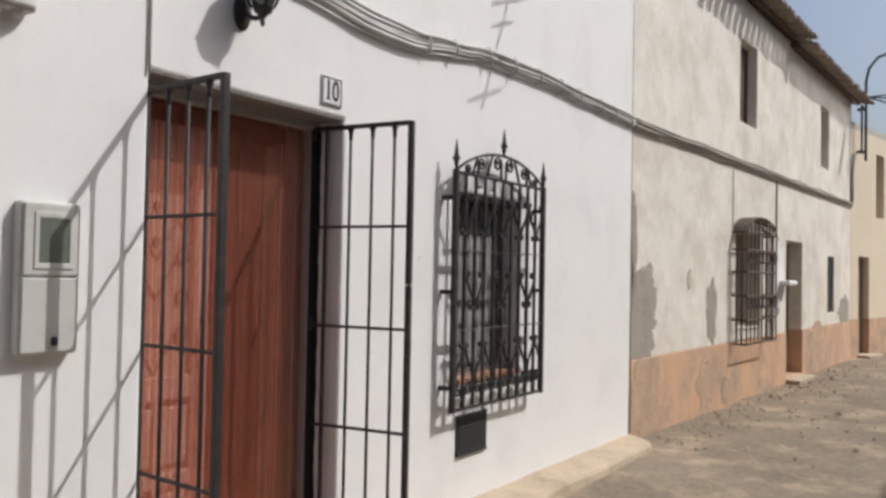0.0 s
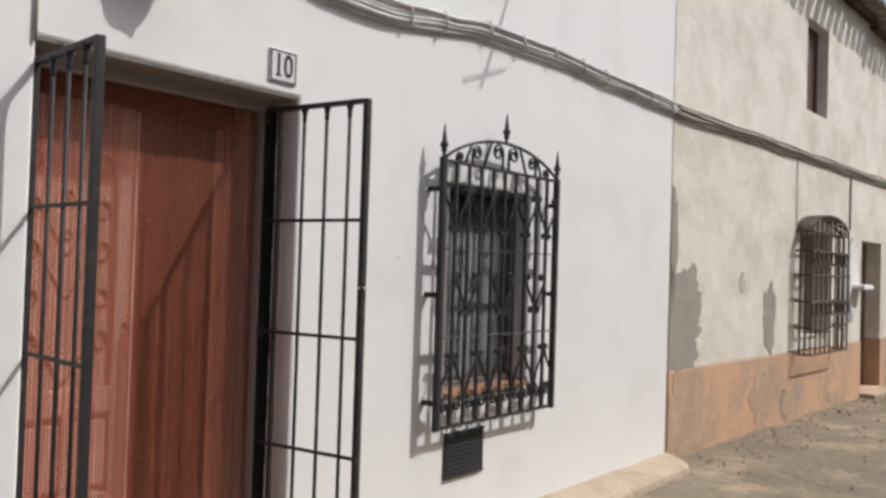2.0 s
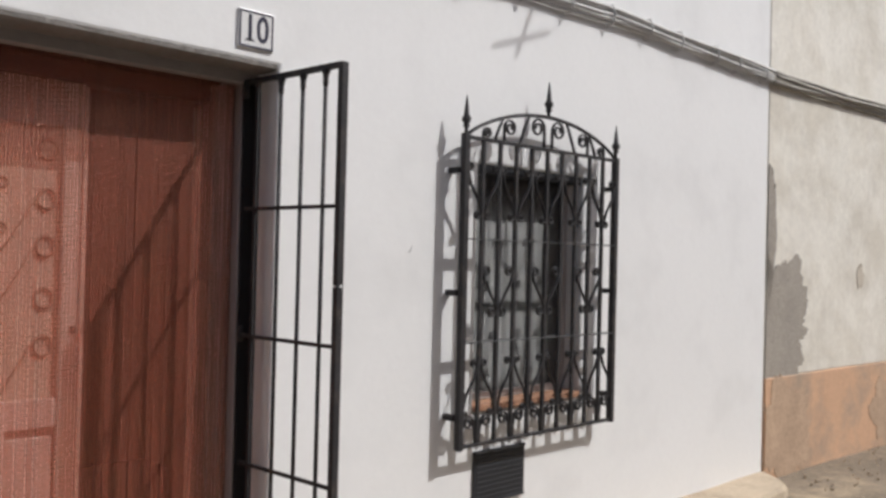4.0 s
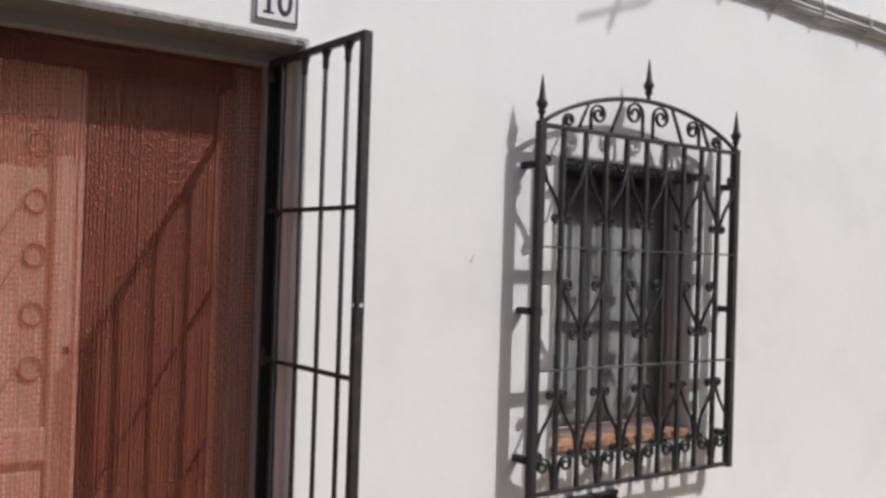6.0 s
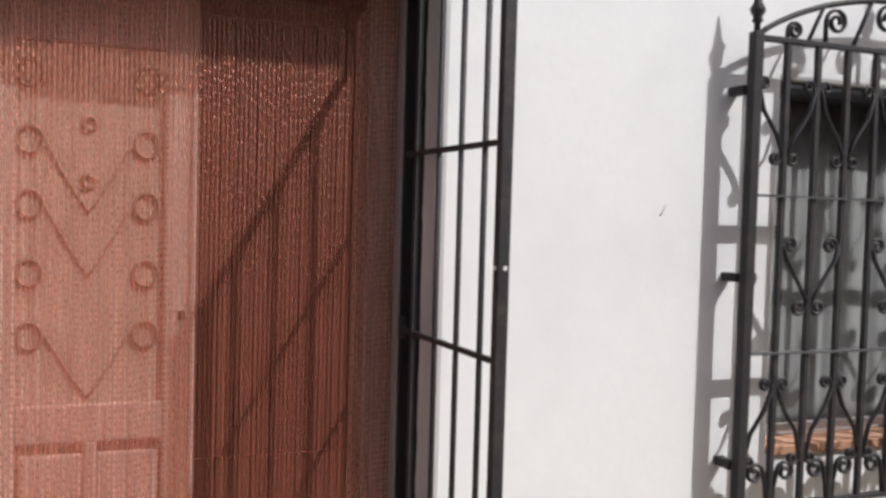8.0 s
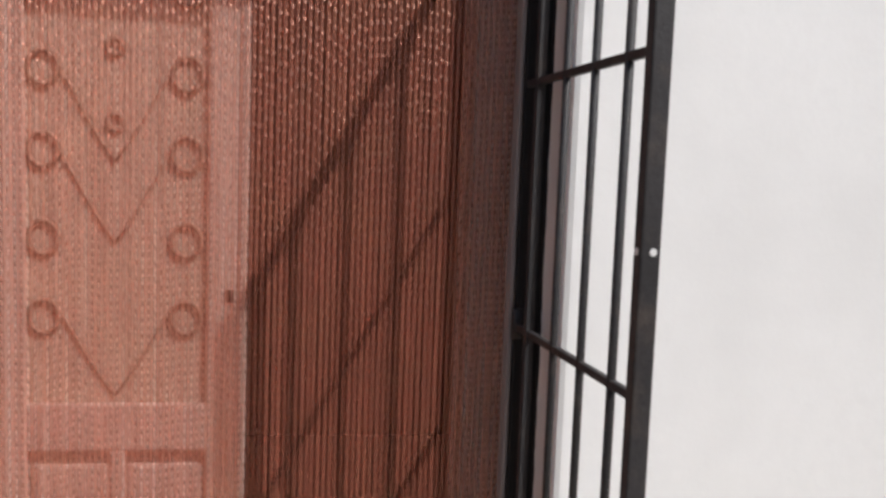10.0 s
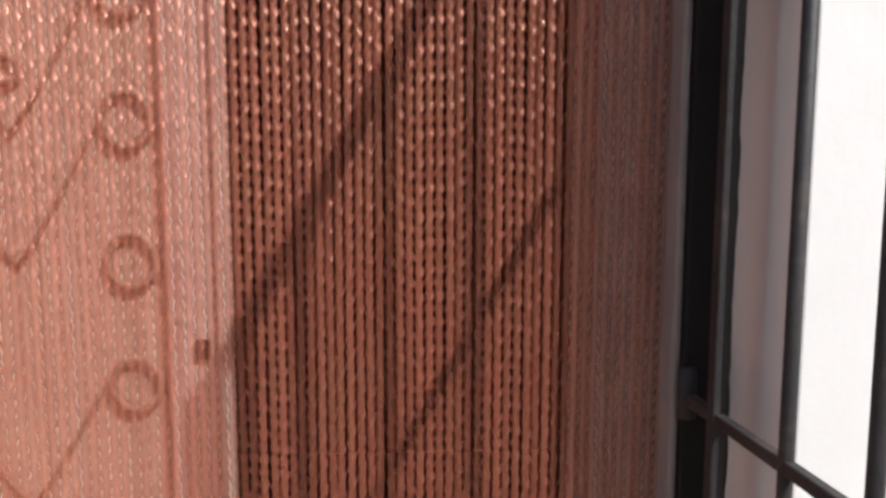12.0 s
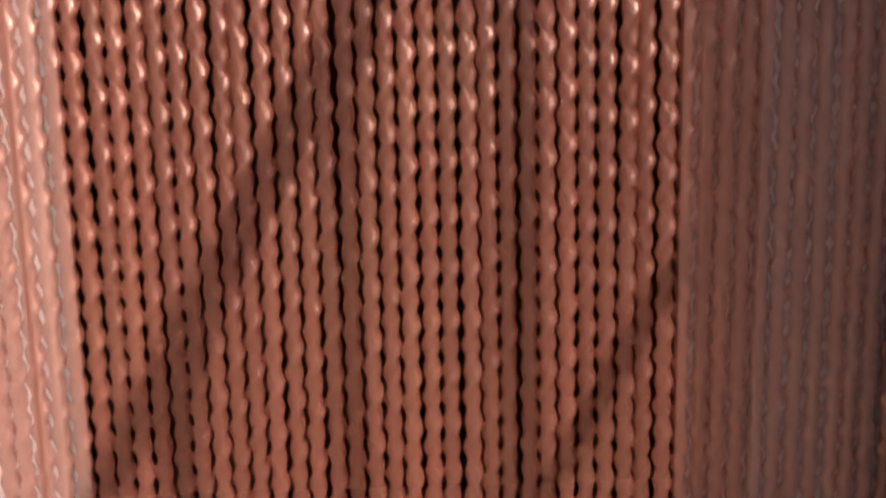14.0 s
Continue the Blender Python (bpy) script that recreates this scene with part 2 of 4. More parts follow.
bm = bmesh.new()
prev = None
for i in range(101):
    x = -6 + i * 0.1
    e = min(1.0, math.sqrt(max(0.0, (4.0 - x)) / 0.25)) if x > 3.75 else 1.0
    w = (0.3 + 0.025 * noise.noise((x * 1.3, 0, 2))) * max(e, 0.02)
    hh = 0.05 + 0.008 * noise.noise((x * 2.0, 5, 2))
    ring = [bm.verts.new(p) for p in ((x, 0.02, -0.05), (x, 0.02, hh + 0.012), (x, -w * 0.5, hh + 0.006), (x, -w + 0.02, hh), (x, -w, hh - 0.02), (x, -w - 0.015, -0.05))]
    if prev:
        for k in range(6):
            bm.faces.new((prev[k], prev[(k + 1) % 6], ring[(k + 1) % 6], ring[k]))
    else:
        bm.faces.new(ring)
    prev = ring
bm.faces.new(prev[::-1])
tagged(obj("pavement", bm, "kerb_cement", smooth=False), "low rough tan cement strip along the white house", "pavement", kind="structure")

# ---- white house ----
TOP = 4.4
DOOR = (-1.155, 0.0, -0.1, 2.19)
WIN = (1.095, 1.89, 0.775, 1.93)
bm = wall(-6, 3.99, -0.3, TOP, 0.0, 0.45, [DOOR, WIN])
w_white = obj("wall_south", bm, "white_plaster", bevel=0.014)
tagged(w_white, "white-painted lumpy plaster house wall beside the street", "wall", kind="structure")
for nm, a in (("wall_west", (-6, -5.7, 0.45, 4.5, -0.3, TOP)), ("wall_east", (3.69, 3.99, 0.45, 4.5, -0.3, TOP)), ("wall_north", (-6, 3.99, 4.5, 4.8, -0.3, TOP))):
    tagged(obj(nm, B(*a), "white_plaster"), "plain white plaster house wall", "wall", kind="structure")
tagged(obj("roof_white_house", B(-6, 3.99, 0.0, 4.8, TOP, TOP + 0.12), "roof_slab"), "flat cement roof of the white house", "roof", kind="structure")
tagged(obj("ceiling", B(-5.7, 3.69, 0.45, 4.5, 2.6, 2.7), "unlit_room_wall"), "plain entrance room ceiling, coloured dark as if unlit", "ceiling", kind="structure")
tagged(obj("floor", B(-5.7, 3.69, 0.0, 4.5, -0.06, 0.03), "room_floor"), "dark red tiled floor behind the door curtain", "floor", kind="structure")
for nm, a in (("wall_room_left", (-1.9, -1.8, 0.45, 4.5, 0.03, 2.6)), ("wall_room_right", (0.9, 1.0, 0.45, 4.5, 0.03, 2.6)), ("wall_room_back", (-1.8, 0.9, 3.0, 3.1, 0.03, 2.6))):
    tagged(obj(nm, B(*a), "unlit_room_wall"), "plain entrance room wall, coloured dark as if unlit", "wall", kind="structure")

# rough underside of the lintel, darker grey than the wall, with a ragged lip
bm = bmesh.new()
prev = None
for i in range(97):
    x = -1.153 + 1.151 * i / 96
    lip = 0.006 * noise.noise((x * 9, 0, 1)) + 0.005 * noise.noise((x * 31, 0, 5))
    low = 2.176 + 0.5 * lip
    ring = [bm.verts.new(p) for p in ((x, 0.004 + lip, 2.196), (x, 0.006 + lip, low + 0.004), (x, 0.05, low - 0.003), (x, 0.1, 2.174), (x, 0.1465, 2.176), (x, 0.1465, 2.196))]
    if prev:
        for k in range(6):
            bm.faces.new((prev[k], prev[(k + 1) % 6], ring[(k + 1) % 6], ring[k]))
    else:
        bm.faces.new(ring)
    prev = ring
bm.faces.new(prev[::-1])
tagged(obj("lintel", bm, "lintel_grey"), "rough dark grey underside of the door lintel", "lintel", kind="structure")

# ---- walls added across the street, never in view, to cut fill light ----
tagged(obj("wall_opposite", B(-9, 16, -6.3, -6.0, -0.3, 5.8), "ochre_plaster"), "unseen plain ochre wall added across the street to cut fill light", "wall", kind="structure")
tagged(obj("wall_street_end", B(-12.3, -12, -6.0, 2, -0.3, 4.6), "ochre_plaster"), "unseen plain ochre wall added at the street's near end to cut fill light", "wall", kind="structure")

# ---- old house and end house: local frames along their walls ----
H2 = pose(3.99, 0, 0, 0, 0, -2.6)
L2 = 10.2
W1 = (3.21, 3.93, 3.33, 4.34)
W2 = (7.62, 8.25, 3.28, 4.28)
G2 = (3.08, 4.12, 0.85, 2.0)
D2 = (5.45, 6.4, 0.06, 1.99)
W3 = (8.2, 8.72, 0.9, 1.84)
old = obj("wall_old_house", wall(0.004, L2, 0.7, 4.85, 0.0, 0.45, [W1, W2, G2, (D2[0], D2[1], 0.7, D2[3]), W3]), "old_plaster", bevel=0.015)
put(old, H2)
tagged(old, "weathered cream plaster wall of the old house, stained and peeling", "wall", kind="structure")
pl = obj("wall_old_house_plinth", wall(0.004, L2, -0.4, 0.7, -0.012, 0.45, [(D2[0], D2[1], D2[2], 0.7)]), "peach_paint", bevel=0.008)
put(pl, H2)
tagged(pl, "peach-painted plinth of the old house, worn through", "wall", kind="structure")
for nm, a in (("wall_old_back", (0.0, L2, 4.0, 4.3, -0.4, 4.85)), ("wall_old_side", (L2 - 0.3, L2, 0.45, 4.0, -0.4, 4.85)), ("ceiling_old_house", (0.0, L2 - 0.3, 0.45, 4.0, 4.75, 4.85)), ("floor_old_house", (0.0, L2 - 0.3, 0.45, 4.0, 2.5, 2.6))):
    tagged(put(obj(nm, B(*a), "unlit_room_wall"), H2), "plain inside of the old house, coloured dark as if unlit", "wall", kind="structure")

H3 = H2 @ pose(L2 + 0.004, 0, 0, 0, 0, -9)
D4 = (0.42, 1.0, 0.02, 1.9)
W4 = (1.4, 1.85, 2.7, 3.95)
end = obj("wall_end_house", wall(0, 14, 0.72, 4.3, 0.0, 0.4, [(D4[0], D4[1], 0.72, D4[3]), W4]), "cream_plaster", bevel=0.012)
put(end, H3)
tagged(end, "cream plaster wall of the house at the street's end", "wall", kind="structure")
pe = obj("wall_end_house_plinth", wall(0, 14, -0.4, 0.72, -0.01, 0.4, [(D4[0], D4[1], D4[2], 0.72)]), "peach_paint", bevel=0.008)
put(pe, H3)
tagged(pe, "peach-painted plinth of the end house", "wall", kind="structure")
tagged(put(obj("wall_end_back", B(0, 14, 4.0, 4.3, -0.4, 4.3), "cream_plaster"), H3), "plain back wall of the end house", "wall", kind="structure")
tagged(put(obj("roof_end_house", B(0, 14, 0.0, 4.3, 4.3, 4.42), "roof_slab"), H3), "flat roof of the end house", "roof", kind="structure")


# ---- door of the white house ----
door = tagged(empty("door_1", pose(-0.58, 0.24, 0.03)), "half-open carved reddish wooden double door behind a strand curtain", "door", kind="structure")
inv = door.matrix_world.inverted()


def dpart(name, bm, material, parent=None, label="", smooth=False, bevel=0.0):
    bm.transform(inv)
    return part(name, bm, material, parent or door, label, smooth, bevel)


dpart("jamb", B(-0.14, -0.052, 0.228, 0.34, 0.03, 2.13), "wood_jamb", bevel=0.006)
dpart("jamb", B(-1.155, -1.10, 0.25, 0.34, 0.03, 2.13), "wood", bevel=0.006)
# head coloured far darker than the jambs, for the shade below the lintel
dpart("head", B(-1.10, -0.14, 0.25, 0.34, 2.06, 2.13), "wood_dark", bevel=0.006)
dpart("outer_frame", B(-0.064, -0.0535, 0.158, 0.203, 0.03, 2.135), "frame_side", label="grey-painted metal outer frame", bevel=0.004)
dpart("hinge_post", B(-0.053, -0.001, 0.15, 0.203, 0.03, 2.135), "black_paint", label="black iron post that carries the gate", bevel=0.003)
dpart("outer_frame", B(-1.154, -1.09, 0.147, 0.21, 0.03, 2.135), "frame_paint", label="grey-painted metal outer frame", bevel=0.004)
dpart("outer_frame", B(-1.154, -0.001, 0.147, 0.2, 2.135, 2.189), "frame_paint", label="grey-painted metal outer frame", bevel=0.004)
bm = bmesh.new()
prev = None
for i in range(141):
    z = 0.035 + i * 0.015
    e = 0.142 + 0.007 * noise.noise((0, 3, z * 5)) + 0.005 * noise.noise((0, 8, z * 17)) + 0.003 * noise.noise((0, 1, z * 45))
    ring = [bm.verts.new(p) for p in ((-0.0035, 0.152, z), (-0.0035, e + 0.001, z), (0.001, e, z), (0.001, 0.152, z))]
    if prev:
        for k in range(4):
            bm.faces.new((prev[k], prev[(k + 1) % 4], ring[(k + 1) % 4], ring[k]))
    else:
        bm.faces.new(ring)
    prev = ring
bm.faces.new(prev[::-1])
dpart("paint_edge", bm, "black_paint", label="ragged edge of black paint on the white reveal")
YF = 0.285


def leaf_parts(leaf, place):
    """Stiles, rails, panels and iron scrolls of one leaf that spans x -1.098..-0.6."""
    def P(name, bm, material, label="", smooth=False, bevel=0.0):
        bm.transform(place)
        return dpart(name, bm, material, leaf, label, smooth, bevel)

    P("stile", B(-0.675, -0.6, YF - 0.012, YF + 0.035, 0.04, 2.06), "wood_pale", "pale worn meeting stile", bevel=0.006)
    P("stile", B(-1.098, -1.035, YF - 0.012, YF + 0.035, 0.04, 2.06), "wood_pale", bevel=0.006)
    for z0, z1 in ((1.9, 2.06), (0.87, 0.97), (0.5, 0.56), (0.04, 0.16)):
        P("rail", B(-1.035, -0.675, YF - 0.008, YF + 0.014, z0, z1), "wood", bevel=0.005)
    P("panel", B(-1.035, -0.675, YF + 0.012, YF + 0.03, 0.97, 1.9), "wood_panel", "tan upper panel with carved rings")
    P("backing", B(-1.035, -0.675, YF + 0.016, YF + 0.03, 0.16, 0.87), "wood", "reddish backing board of the lower panels")
    for z0, z1 in ((0.56, 0.87), (0.16, 0.5)):
        for x0, x1 in ((-1.025, -0.87), (-0.84, -0.685)):
            P("panel", B(x0, x1, YF - 0.002, YF + 0.014, z0 + 0.03, z1 - 0.03), "wood", "raised reddish lower panel", bevel=0.012)
        P("mullion", B(-0.87, -0.84, YF - 0.008, YF + 0.014, z0, z1), "wood", bevel=0.004)
    for zc in (1.82, 1.652, 1.49, 1.312, 1.15):
        for xc in (-1.003, -0.722):
            P("ring", tube(bmesh.new(), [(xc + 0.03 * math.cos(k * math.tau / 20), YF + 0.006, zc + 0.034 * math.sin(k * math.tau / 20)) for k in range(20)], 0.0055, 6, closed=True), "wood_mid", smooth=True)
    for zv, h in ((1.47, 0.19), (1.305, 0.19), (0.985, 0.18)):
        for sgn in (-1, 1):
            P("moulding", tube(bmesh.new(), [(-0.864 + sgn * d * 0.11, YF + 0.008, zv + h * d ** 1.12) for d in (0, 0.25, 0.5, 0.75, 1)], 0.0035, 6), "wood_mid", smooth=True)
    for zc in (1.7, 1.55):
        P("boss", tube(bmesh.new(), [(-0.864 + 0.016 * math.cos(k * math.tau / 14), YF + 0.008, zc + 0.016 * math.sin(k * math.tau / 14)) for k in range(14)], 0.006, 6, closed=True), "wood_mid", smooth=True)


leaf = empty("door_leaf")
leaf.parent = door
leaf_parts(leaf, Matrix())
dpart("meeting_bead", B(-0.612, -0.596, YF - 0.02, YF - 0.01, 0.05, 2.05), "wood_pale", leaf, bevel=0.003)
lock = bmesh.new()
tube(lock, [(-0.631, YF - 0.02, 1.2), (-0.631, YF - 0.0, 1.2)], 0.008, 12)
box(lock, -0.64, -0.622, YF - 0.018, YF - 0.01, 1.189, 1.214)
dpart("lock", lock, "wood_dark", leaf, "dark keyhole plate")
leaf2 = empty("door_leaf")
leaf2.parent = door
leaf2["label"] = "door leaf swung open into the dim room"
leaf_parts(leaf2, pose(-0.15, 0.4, 0, 0, 0, -135) @ pose(0.6, -0.26, 0))

# ---- strand curtain ----
curtain = tagged(empty("door_curtain", pose(-0.58, 0.21, 2.1)), "reddish-brown curtain of twisted cord strands hanging in the doorway", "curtain")
part("rail", B(-0.508, 0.522, -0.008, 0.012, 0.036, 0.06), "wood_dark", curtain, "dark hanging rail", bevel=0.003)


def strand_mesh(seed, length=2.08, r0=0.0049, r1=0.0011, pitch=0.0325, sides=10, step=0.00255):
    n = int(length / step)
    vs, fs = [], []
    for i in range(n + 1):
        z = -i * step
        w = math.tau * z / pitch
        ox = 0.0012 * noise.noise((z * 3, seed, 0)) + 0.0005 * math.cos(w)
        oy = 0.0012 * noise.noise((z * 3, seed, 7)) + 0.0005 * math.sin(w)
        for k in range(sides):
            a = k * math.tau / sides
            c = math.cos(2 * (a - w))
            r = r0 + r1 * (c if c > 0 else c * 1.3)
            vs.append((ox + r * math.cos(a), oy + r * math.sin(a), z))
    for i in range(n):
        for k in range(sides):
            k2 = (k + 1) % sides
            fs.append((i * sides + k, i * sides + k2, (i + 1) * sides + k2, (i + 1) * sides + k))
    me = bpy.data.meshes.new("strand")
    me.from_pydata(vs, [], fs)
    me.update()
    for p in me.polygons:
        p.use_smooth = True
    me.materials.append(M["strand"])
    return me


strands = [strand_mesh(s) for s in range(4)]
rs = random.Random(3)
x = -1.085
while x < -0.057:
    ob = new("strand", rs.choice(strands))
    ob.parent = curtain
    ob.matrix_basis = pose(x + 0.58 + rs.uniform(-0.0004, 0.0004), rs.uniform(-0.002, 0.002), 0.04, rs.uniform(-0.05, 0.05), rs.uniform(-0.022, 0.022), rs.uniform(0, 360))
    x += 0.0119

# ---- gate leaves ----
def gate_leaf(m, label, lock_dot):
    """Leaf in its own frame: hinge at the origin, running along -y, 0.54 m wide."""
    g = tagged(empty("gate_leaf", m), label, "gate", "iron gate leaves of the door")
    W = 0.482
    part("hinge_stile", B(-0.0085, 0.0085, -0.0135, 0.0035, 0.1, 2.15), "iron", g, bevel=0.002)
    part("outer_stile", B(-0.015, 0.015, -W - 0.012, -W + 0.012, 0.1, 2.145), "iron", g, bevel=0.003)
    for z in (2.137, 1.652, 1.17, 0.688, 0.206, 0.108):
        h = 0.0105 if z > 2.1 else 0.007
        part("rail", B(-h + 0.001, h - 0.001, -W + 0.012, 0.075 if z > 2.1 else 0.06, z - h, z + h), "iron", g, bevel=0.002)
    for y in (-0.143, -0.268, -0.391):
        b = tube(bmesh.new(), [(0, y, 0.11), (0, y, 2.132)], 0.0075, 8)
        bar = part("bar", b, "iron", g, smooth=True)
        part("collar", lathe(bmesh.new(), [(0.008, 2.07), (0.0105, 2.085), (0.0095, 2.1), (0.013, 2.115), (0.019, 2.13)], 10, (0, y, 0)), "iron", bar, smooth=True)
    for z in (0.19, 1.145, 2.08):
        part("hinge", tube(bmesh.new(), [(0.0, 0.071, z), (0.0, 0.071, z + 0.06)], 0.011, 10), "iron", g, smooth=True)
    if lock_dot:
        part("keyhole_plate", tube(bmesh.new(), [(-0.0165, -W, 1.378), (-0.015, -W, 1.378)], 0.0055, 10), "tile_white", g, "small pale paint spot")
        part("keyhole_plate", tube(bmesh.new(), [(0.003, -W - 0.0135, 1.378), (0.003, -W - 0.012, 1.378)], 0.0055, 10), "tile_white", g, "small pale paint spot")
    return g


def lean(x0, y0, x1, y1):
    return math.degrees(math.atan2(x1 - x0, -(y1 - y0)))


gate_leaf(pose(-0.045, 0.07, 0, 0, 0, lean(-0.045, 0.07, -0.003, -0.41)), "open black iron barred gate leaf beside the number tile", True)
gate_leaf(pose(-1.136, 0.033, -0.025, 0, 0, lean(-1.136, 0.033, -1.187, -0.445)), "open black iron barred gate leaf beside the meter box", False)

# ---- house number tile ----
tile = tagged(empty("house_number_tile", pose(-0.105, 0, 2.302)), "white glazed tile with a dark border and number 10", "house number")
part("tile", B(-0.075, 0.075, -0.009, 0.004, -0.071, 0.071), "tile_white", tile, bevel=0.003)
for a in ((-0.071, 0.071, 0.06, 0.067), (-0.071, 0.071, -0.067, -0.06), (-0.071, -0.064, -0.06, 0.06), (0.064, 0.071, -0.06, 0.06)):
    part("border", B(a[0], a[1], -0.0102, -0.008, a[2], a[3]), "tile_ink", tile)
fc = bpy.data.curves.new("digits", "FONT")
fc.body = "10"
fc.size, fc.extrude, fc.offset = 0.124, 0.0012, 0.0016
fc.align_x, fc.align_y = "CENTER", "CENTER"
tmp = bpy.data.objects.new("digits_curve", fc)
me = bpy.data.meshes.new_from_object(tmp)
bpy.data.objects.remove(tmp)
for v in me.vertices:
    v.co.x, v.co.y = v.co.x * 0.86, v.co.y * 1.1
me.materials.append(M["tile_ink"])
dg = new("digits", me)
dg.parent = tile
dg.matrix_basis = pose(0.0, -0.0096, 0.0, 90, 0, 0)
xa_, xb_ = min(v.co.x for v in me.vertices), max(v.co.x for v in me.vertices)
one = [v.co for v in me.vertices if v.co.x < xa_ + 0.4 * (xb_ - xa_)]
foot = min(c.y for c in one)
stem = [c.x for c in one if c.y < foot + 0.003]
part("serif", B(min(stem) - 0.011, max(stem) + 0.011, -0.0108, -0.0084, foot, foot + 0.006), "tile_ink", tile)

# ---- window of the white house ----
win = tagged(empty("window_1", pose(1.55, 0.15, WIN[2])), "shaded window with grey folded cloth behind glass", "window", kind="structure")
winv = win.matrix_world.inverted()


def wpart(name, bm, material, parent=None, label="", smooth=False, bevel=0.0):
    bm.transform(winv)
    return part(name, bm, material, parent or win, label, smooth, bevel)


WM = (WIN[0] + WIN[1]) / 2
for a in ((WIN[0], WIN[0] + 0.035, WIN[2] + 0.03, WIN[3]), (WIN[1] - 0.035, WIN[1], WIN[2] + 0.03, WIN[3]), (WIN[0] + 0.035, WIN[1] - 0.035, WIN[3] - 0.035, WIN[3]), (WIN[0] + 0.035, WIN[1] - 0.035, WIN[2] + 0.03, WIN[2] + 0.065)):
    wpart("window_frame", B(a[0], a[1], 0.1, 0.13, a[2], a[3]), "grey_frame", bevel=0.004)
# added dark strip that stands in for shade under the window head
wpart("blind_box", B(WIN[0] + 0.002, WIN[1] - 0.002, 0.014, 0.099, WIN[3] - 0.045, WIN[3] - 0.002), "vent_dark", label="dark slim strip added under the window head for its shade", bevel=0.004)
p = wpart("pane", B(WIN[0] + 0.035, WIN[1] - 0.035, 0.113, 0.117, WIN[2] + 0.065, WIN[3] - 0.035), "glass")
p.visible_shadow = False
bm = bmesh.new()
prev = None
for i in range(121):
    x = WIN[0] + 0.005 + i * (WIN[1] - WIN[0] - 0.01) / 120
    ring = []
    for k in range(15):
        w = k / 14
        y = 0.148 + 0.003 * math.sin(i * 0.5 + 1.9 * math.sin(i * 0.13) + 0.5 * w) + 0.004 * math.sin(i * 0.17 + 0.8 * w) + 0.0015 * w * math.sin(i)
        ring.append(bm.verts.new((x, y, WIN[2] + 0.04 + w * (WIN[3] - WIN[2] - 0.06))))
    if prev:
        for k in range(14):
            bm.faces.new((prev[k], ring[k], ring[k + 1], prev[k + 1]))
    prev = ring
cl = tagged(obj("window_curtain", bm, "cloth_grey", smooth=True), "grey folded cloth curtain hanging behind the window glass", "curtain")
sm = cl.modifiers.new("cloth", "SOLIDIFY")
sm.thickness = 0.003
for i in range(4):
    wpart("sill_tile", B(WIN[0] + 0.003 + i * 0.198, WIN[0] + 0.003 + i * 0.198 + 0.192, -0.015, 0.1, WIN[2], WIN[2] + 0.03), "terracotta", bevel=0.004)

# ---- window grille ----
GY = -0.08
GX0, GX1, GZ0, GZ1 = 0.925, 2.06, 0.643, 2.03
gr = tagged(empty("window_grille", pose((GX0 + GX1) / 2, GY, GZ0)), "black wrought-iron window grille with scrolls and spear finials", "window grille")
ginv = gr.matrix_world.inverted()


def gpart(name, bm, material="iron", parent=None, label="", smooth=True, bevel=0.0):
    bm.transform(ginv)
    return part(name, bm, material, parent or gr, label, smooth, bevel)


def finial(x, z, k=1.0):
    return lathe(bmesh.new(), [(0.009, z), (0.009, z + 0.025 * k), (0.017, z + 0.032 * k), (0.012, z + 0.042 * k), (0.02, z + 0.055 * k), (0.023, z + 0.066 * k), (0.013, z + 0.085 * k), (0.01, z + 0.115 * k), (0.005, z + 0.15 * k), (0.0012, z + 0.175 * k)], 10, (x, GY, 0))


for x in (GX0, GX1):
    post = gpart("post", B(x - 0.016, x + 0.016, GY - 0.016, GY + 0.016, GZ0 - 0.01, GZ1 + 0.012), smooth=False, bevel=0.003)
    gpart("finial", finial(x, GZ1 + 0.01), parent=post)
    s = -1 if x == GX0 else 1
    for z in (1.877, 1.33, 0.775):
        gpart("wall_lug", B(x + s * 0.012 - 0.016, x + s * 0.012 + 0.016, GY + 0.014, 0.03, z - 0.013, z + 0.013), parent=post, smooth=False, bevel=0.003)
gpart("top_rail", B(GX0 + 0.016, GX1 - 0.016, GY - 0.011, GY + 0.011, GZ1 - 0.012, GZ1 + 0.004), smooth=False, bevel=0.002)
gpart("bottom_rail", B(GX0 + 0.016, GX1 - 0.016, GY - 0.011, GY + 0.011, GZ0 - 0.004, GZ0 + 0.012), smooth=False, bevel=0.002)
GC = (GX0 + GX1) / 2
SP = (GX1 - GX0) / 10
bx = [GX0 + SP * i for i in range(11)]


def arch_z(x):
    u = (x - GC) / (GX1 - GC)
    return GZ1 + 0.155 * (1 - u * u) ** 0.85 if abs(u) < 1 else GZ1


arch = gpart("arch", tube(bmesh.new(), [(GX0 + (GX1 - GX0) * i / 32, GY, arch_z(GX0 + (GX1 - GX0) * i / 32)) for i in range(33)], 0.0095, 6))
gpart("finial", finial(GC, arch_z(GC), 1.0), parent=arch)
for i in range(1, 10):
    gpart("bar", B(bx[i] - 0.0085, bx[i] + 0.0085, GY - 0.0085, GY + 0.0085, GZ0 + 0.012, GZ1 - 0.012), smooth=False, bevel=0.002)
for z in (1.572, 1.108):
    gpart("tie_bar", B(GX0 + 0.016, GX1 - 0.016, GY - 0.017, GY + 0.017, z - 0.003, z + 0.003), "iron_rod", label="thin flat grey tie bar", smooth=False)


def scroll(path, r=0.0056):
    b = tube(bmesh.new(), path, r, 6)
    for v in b.verts:
        v.co.y = GY + (v.co.y - GY) * 1.6
    gpart("scroll", b)


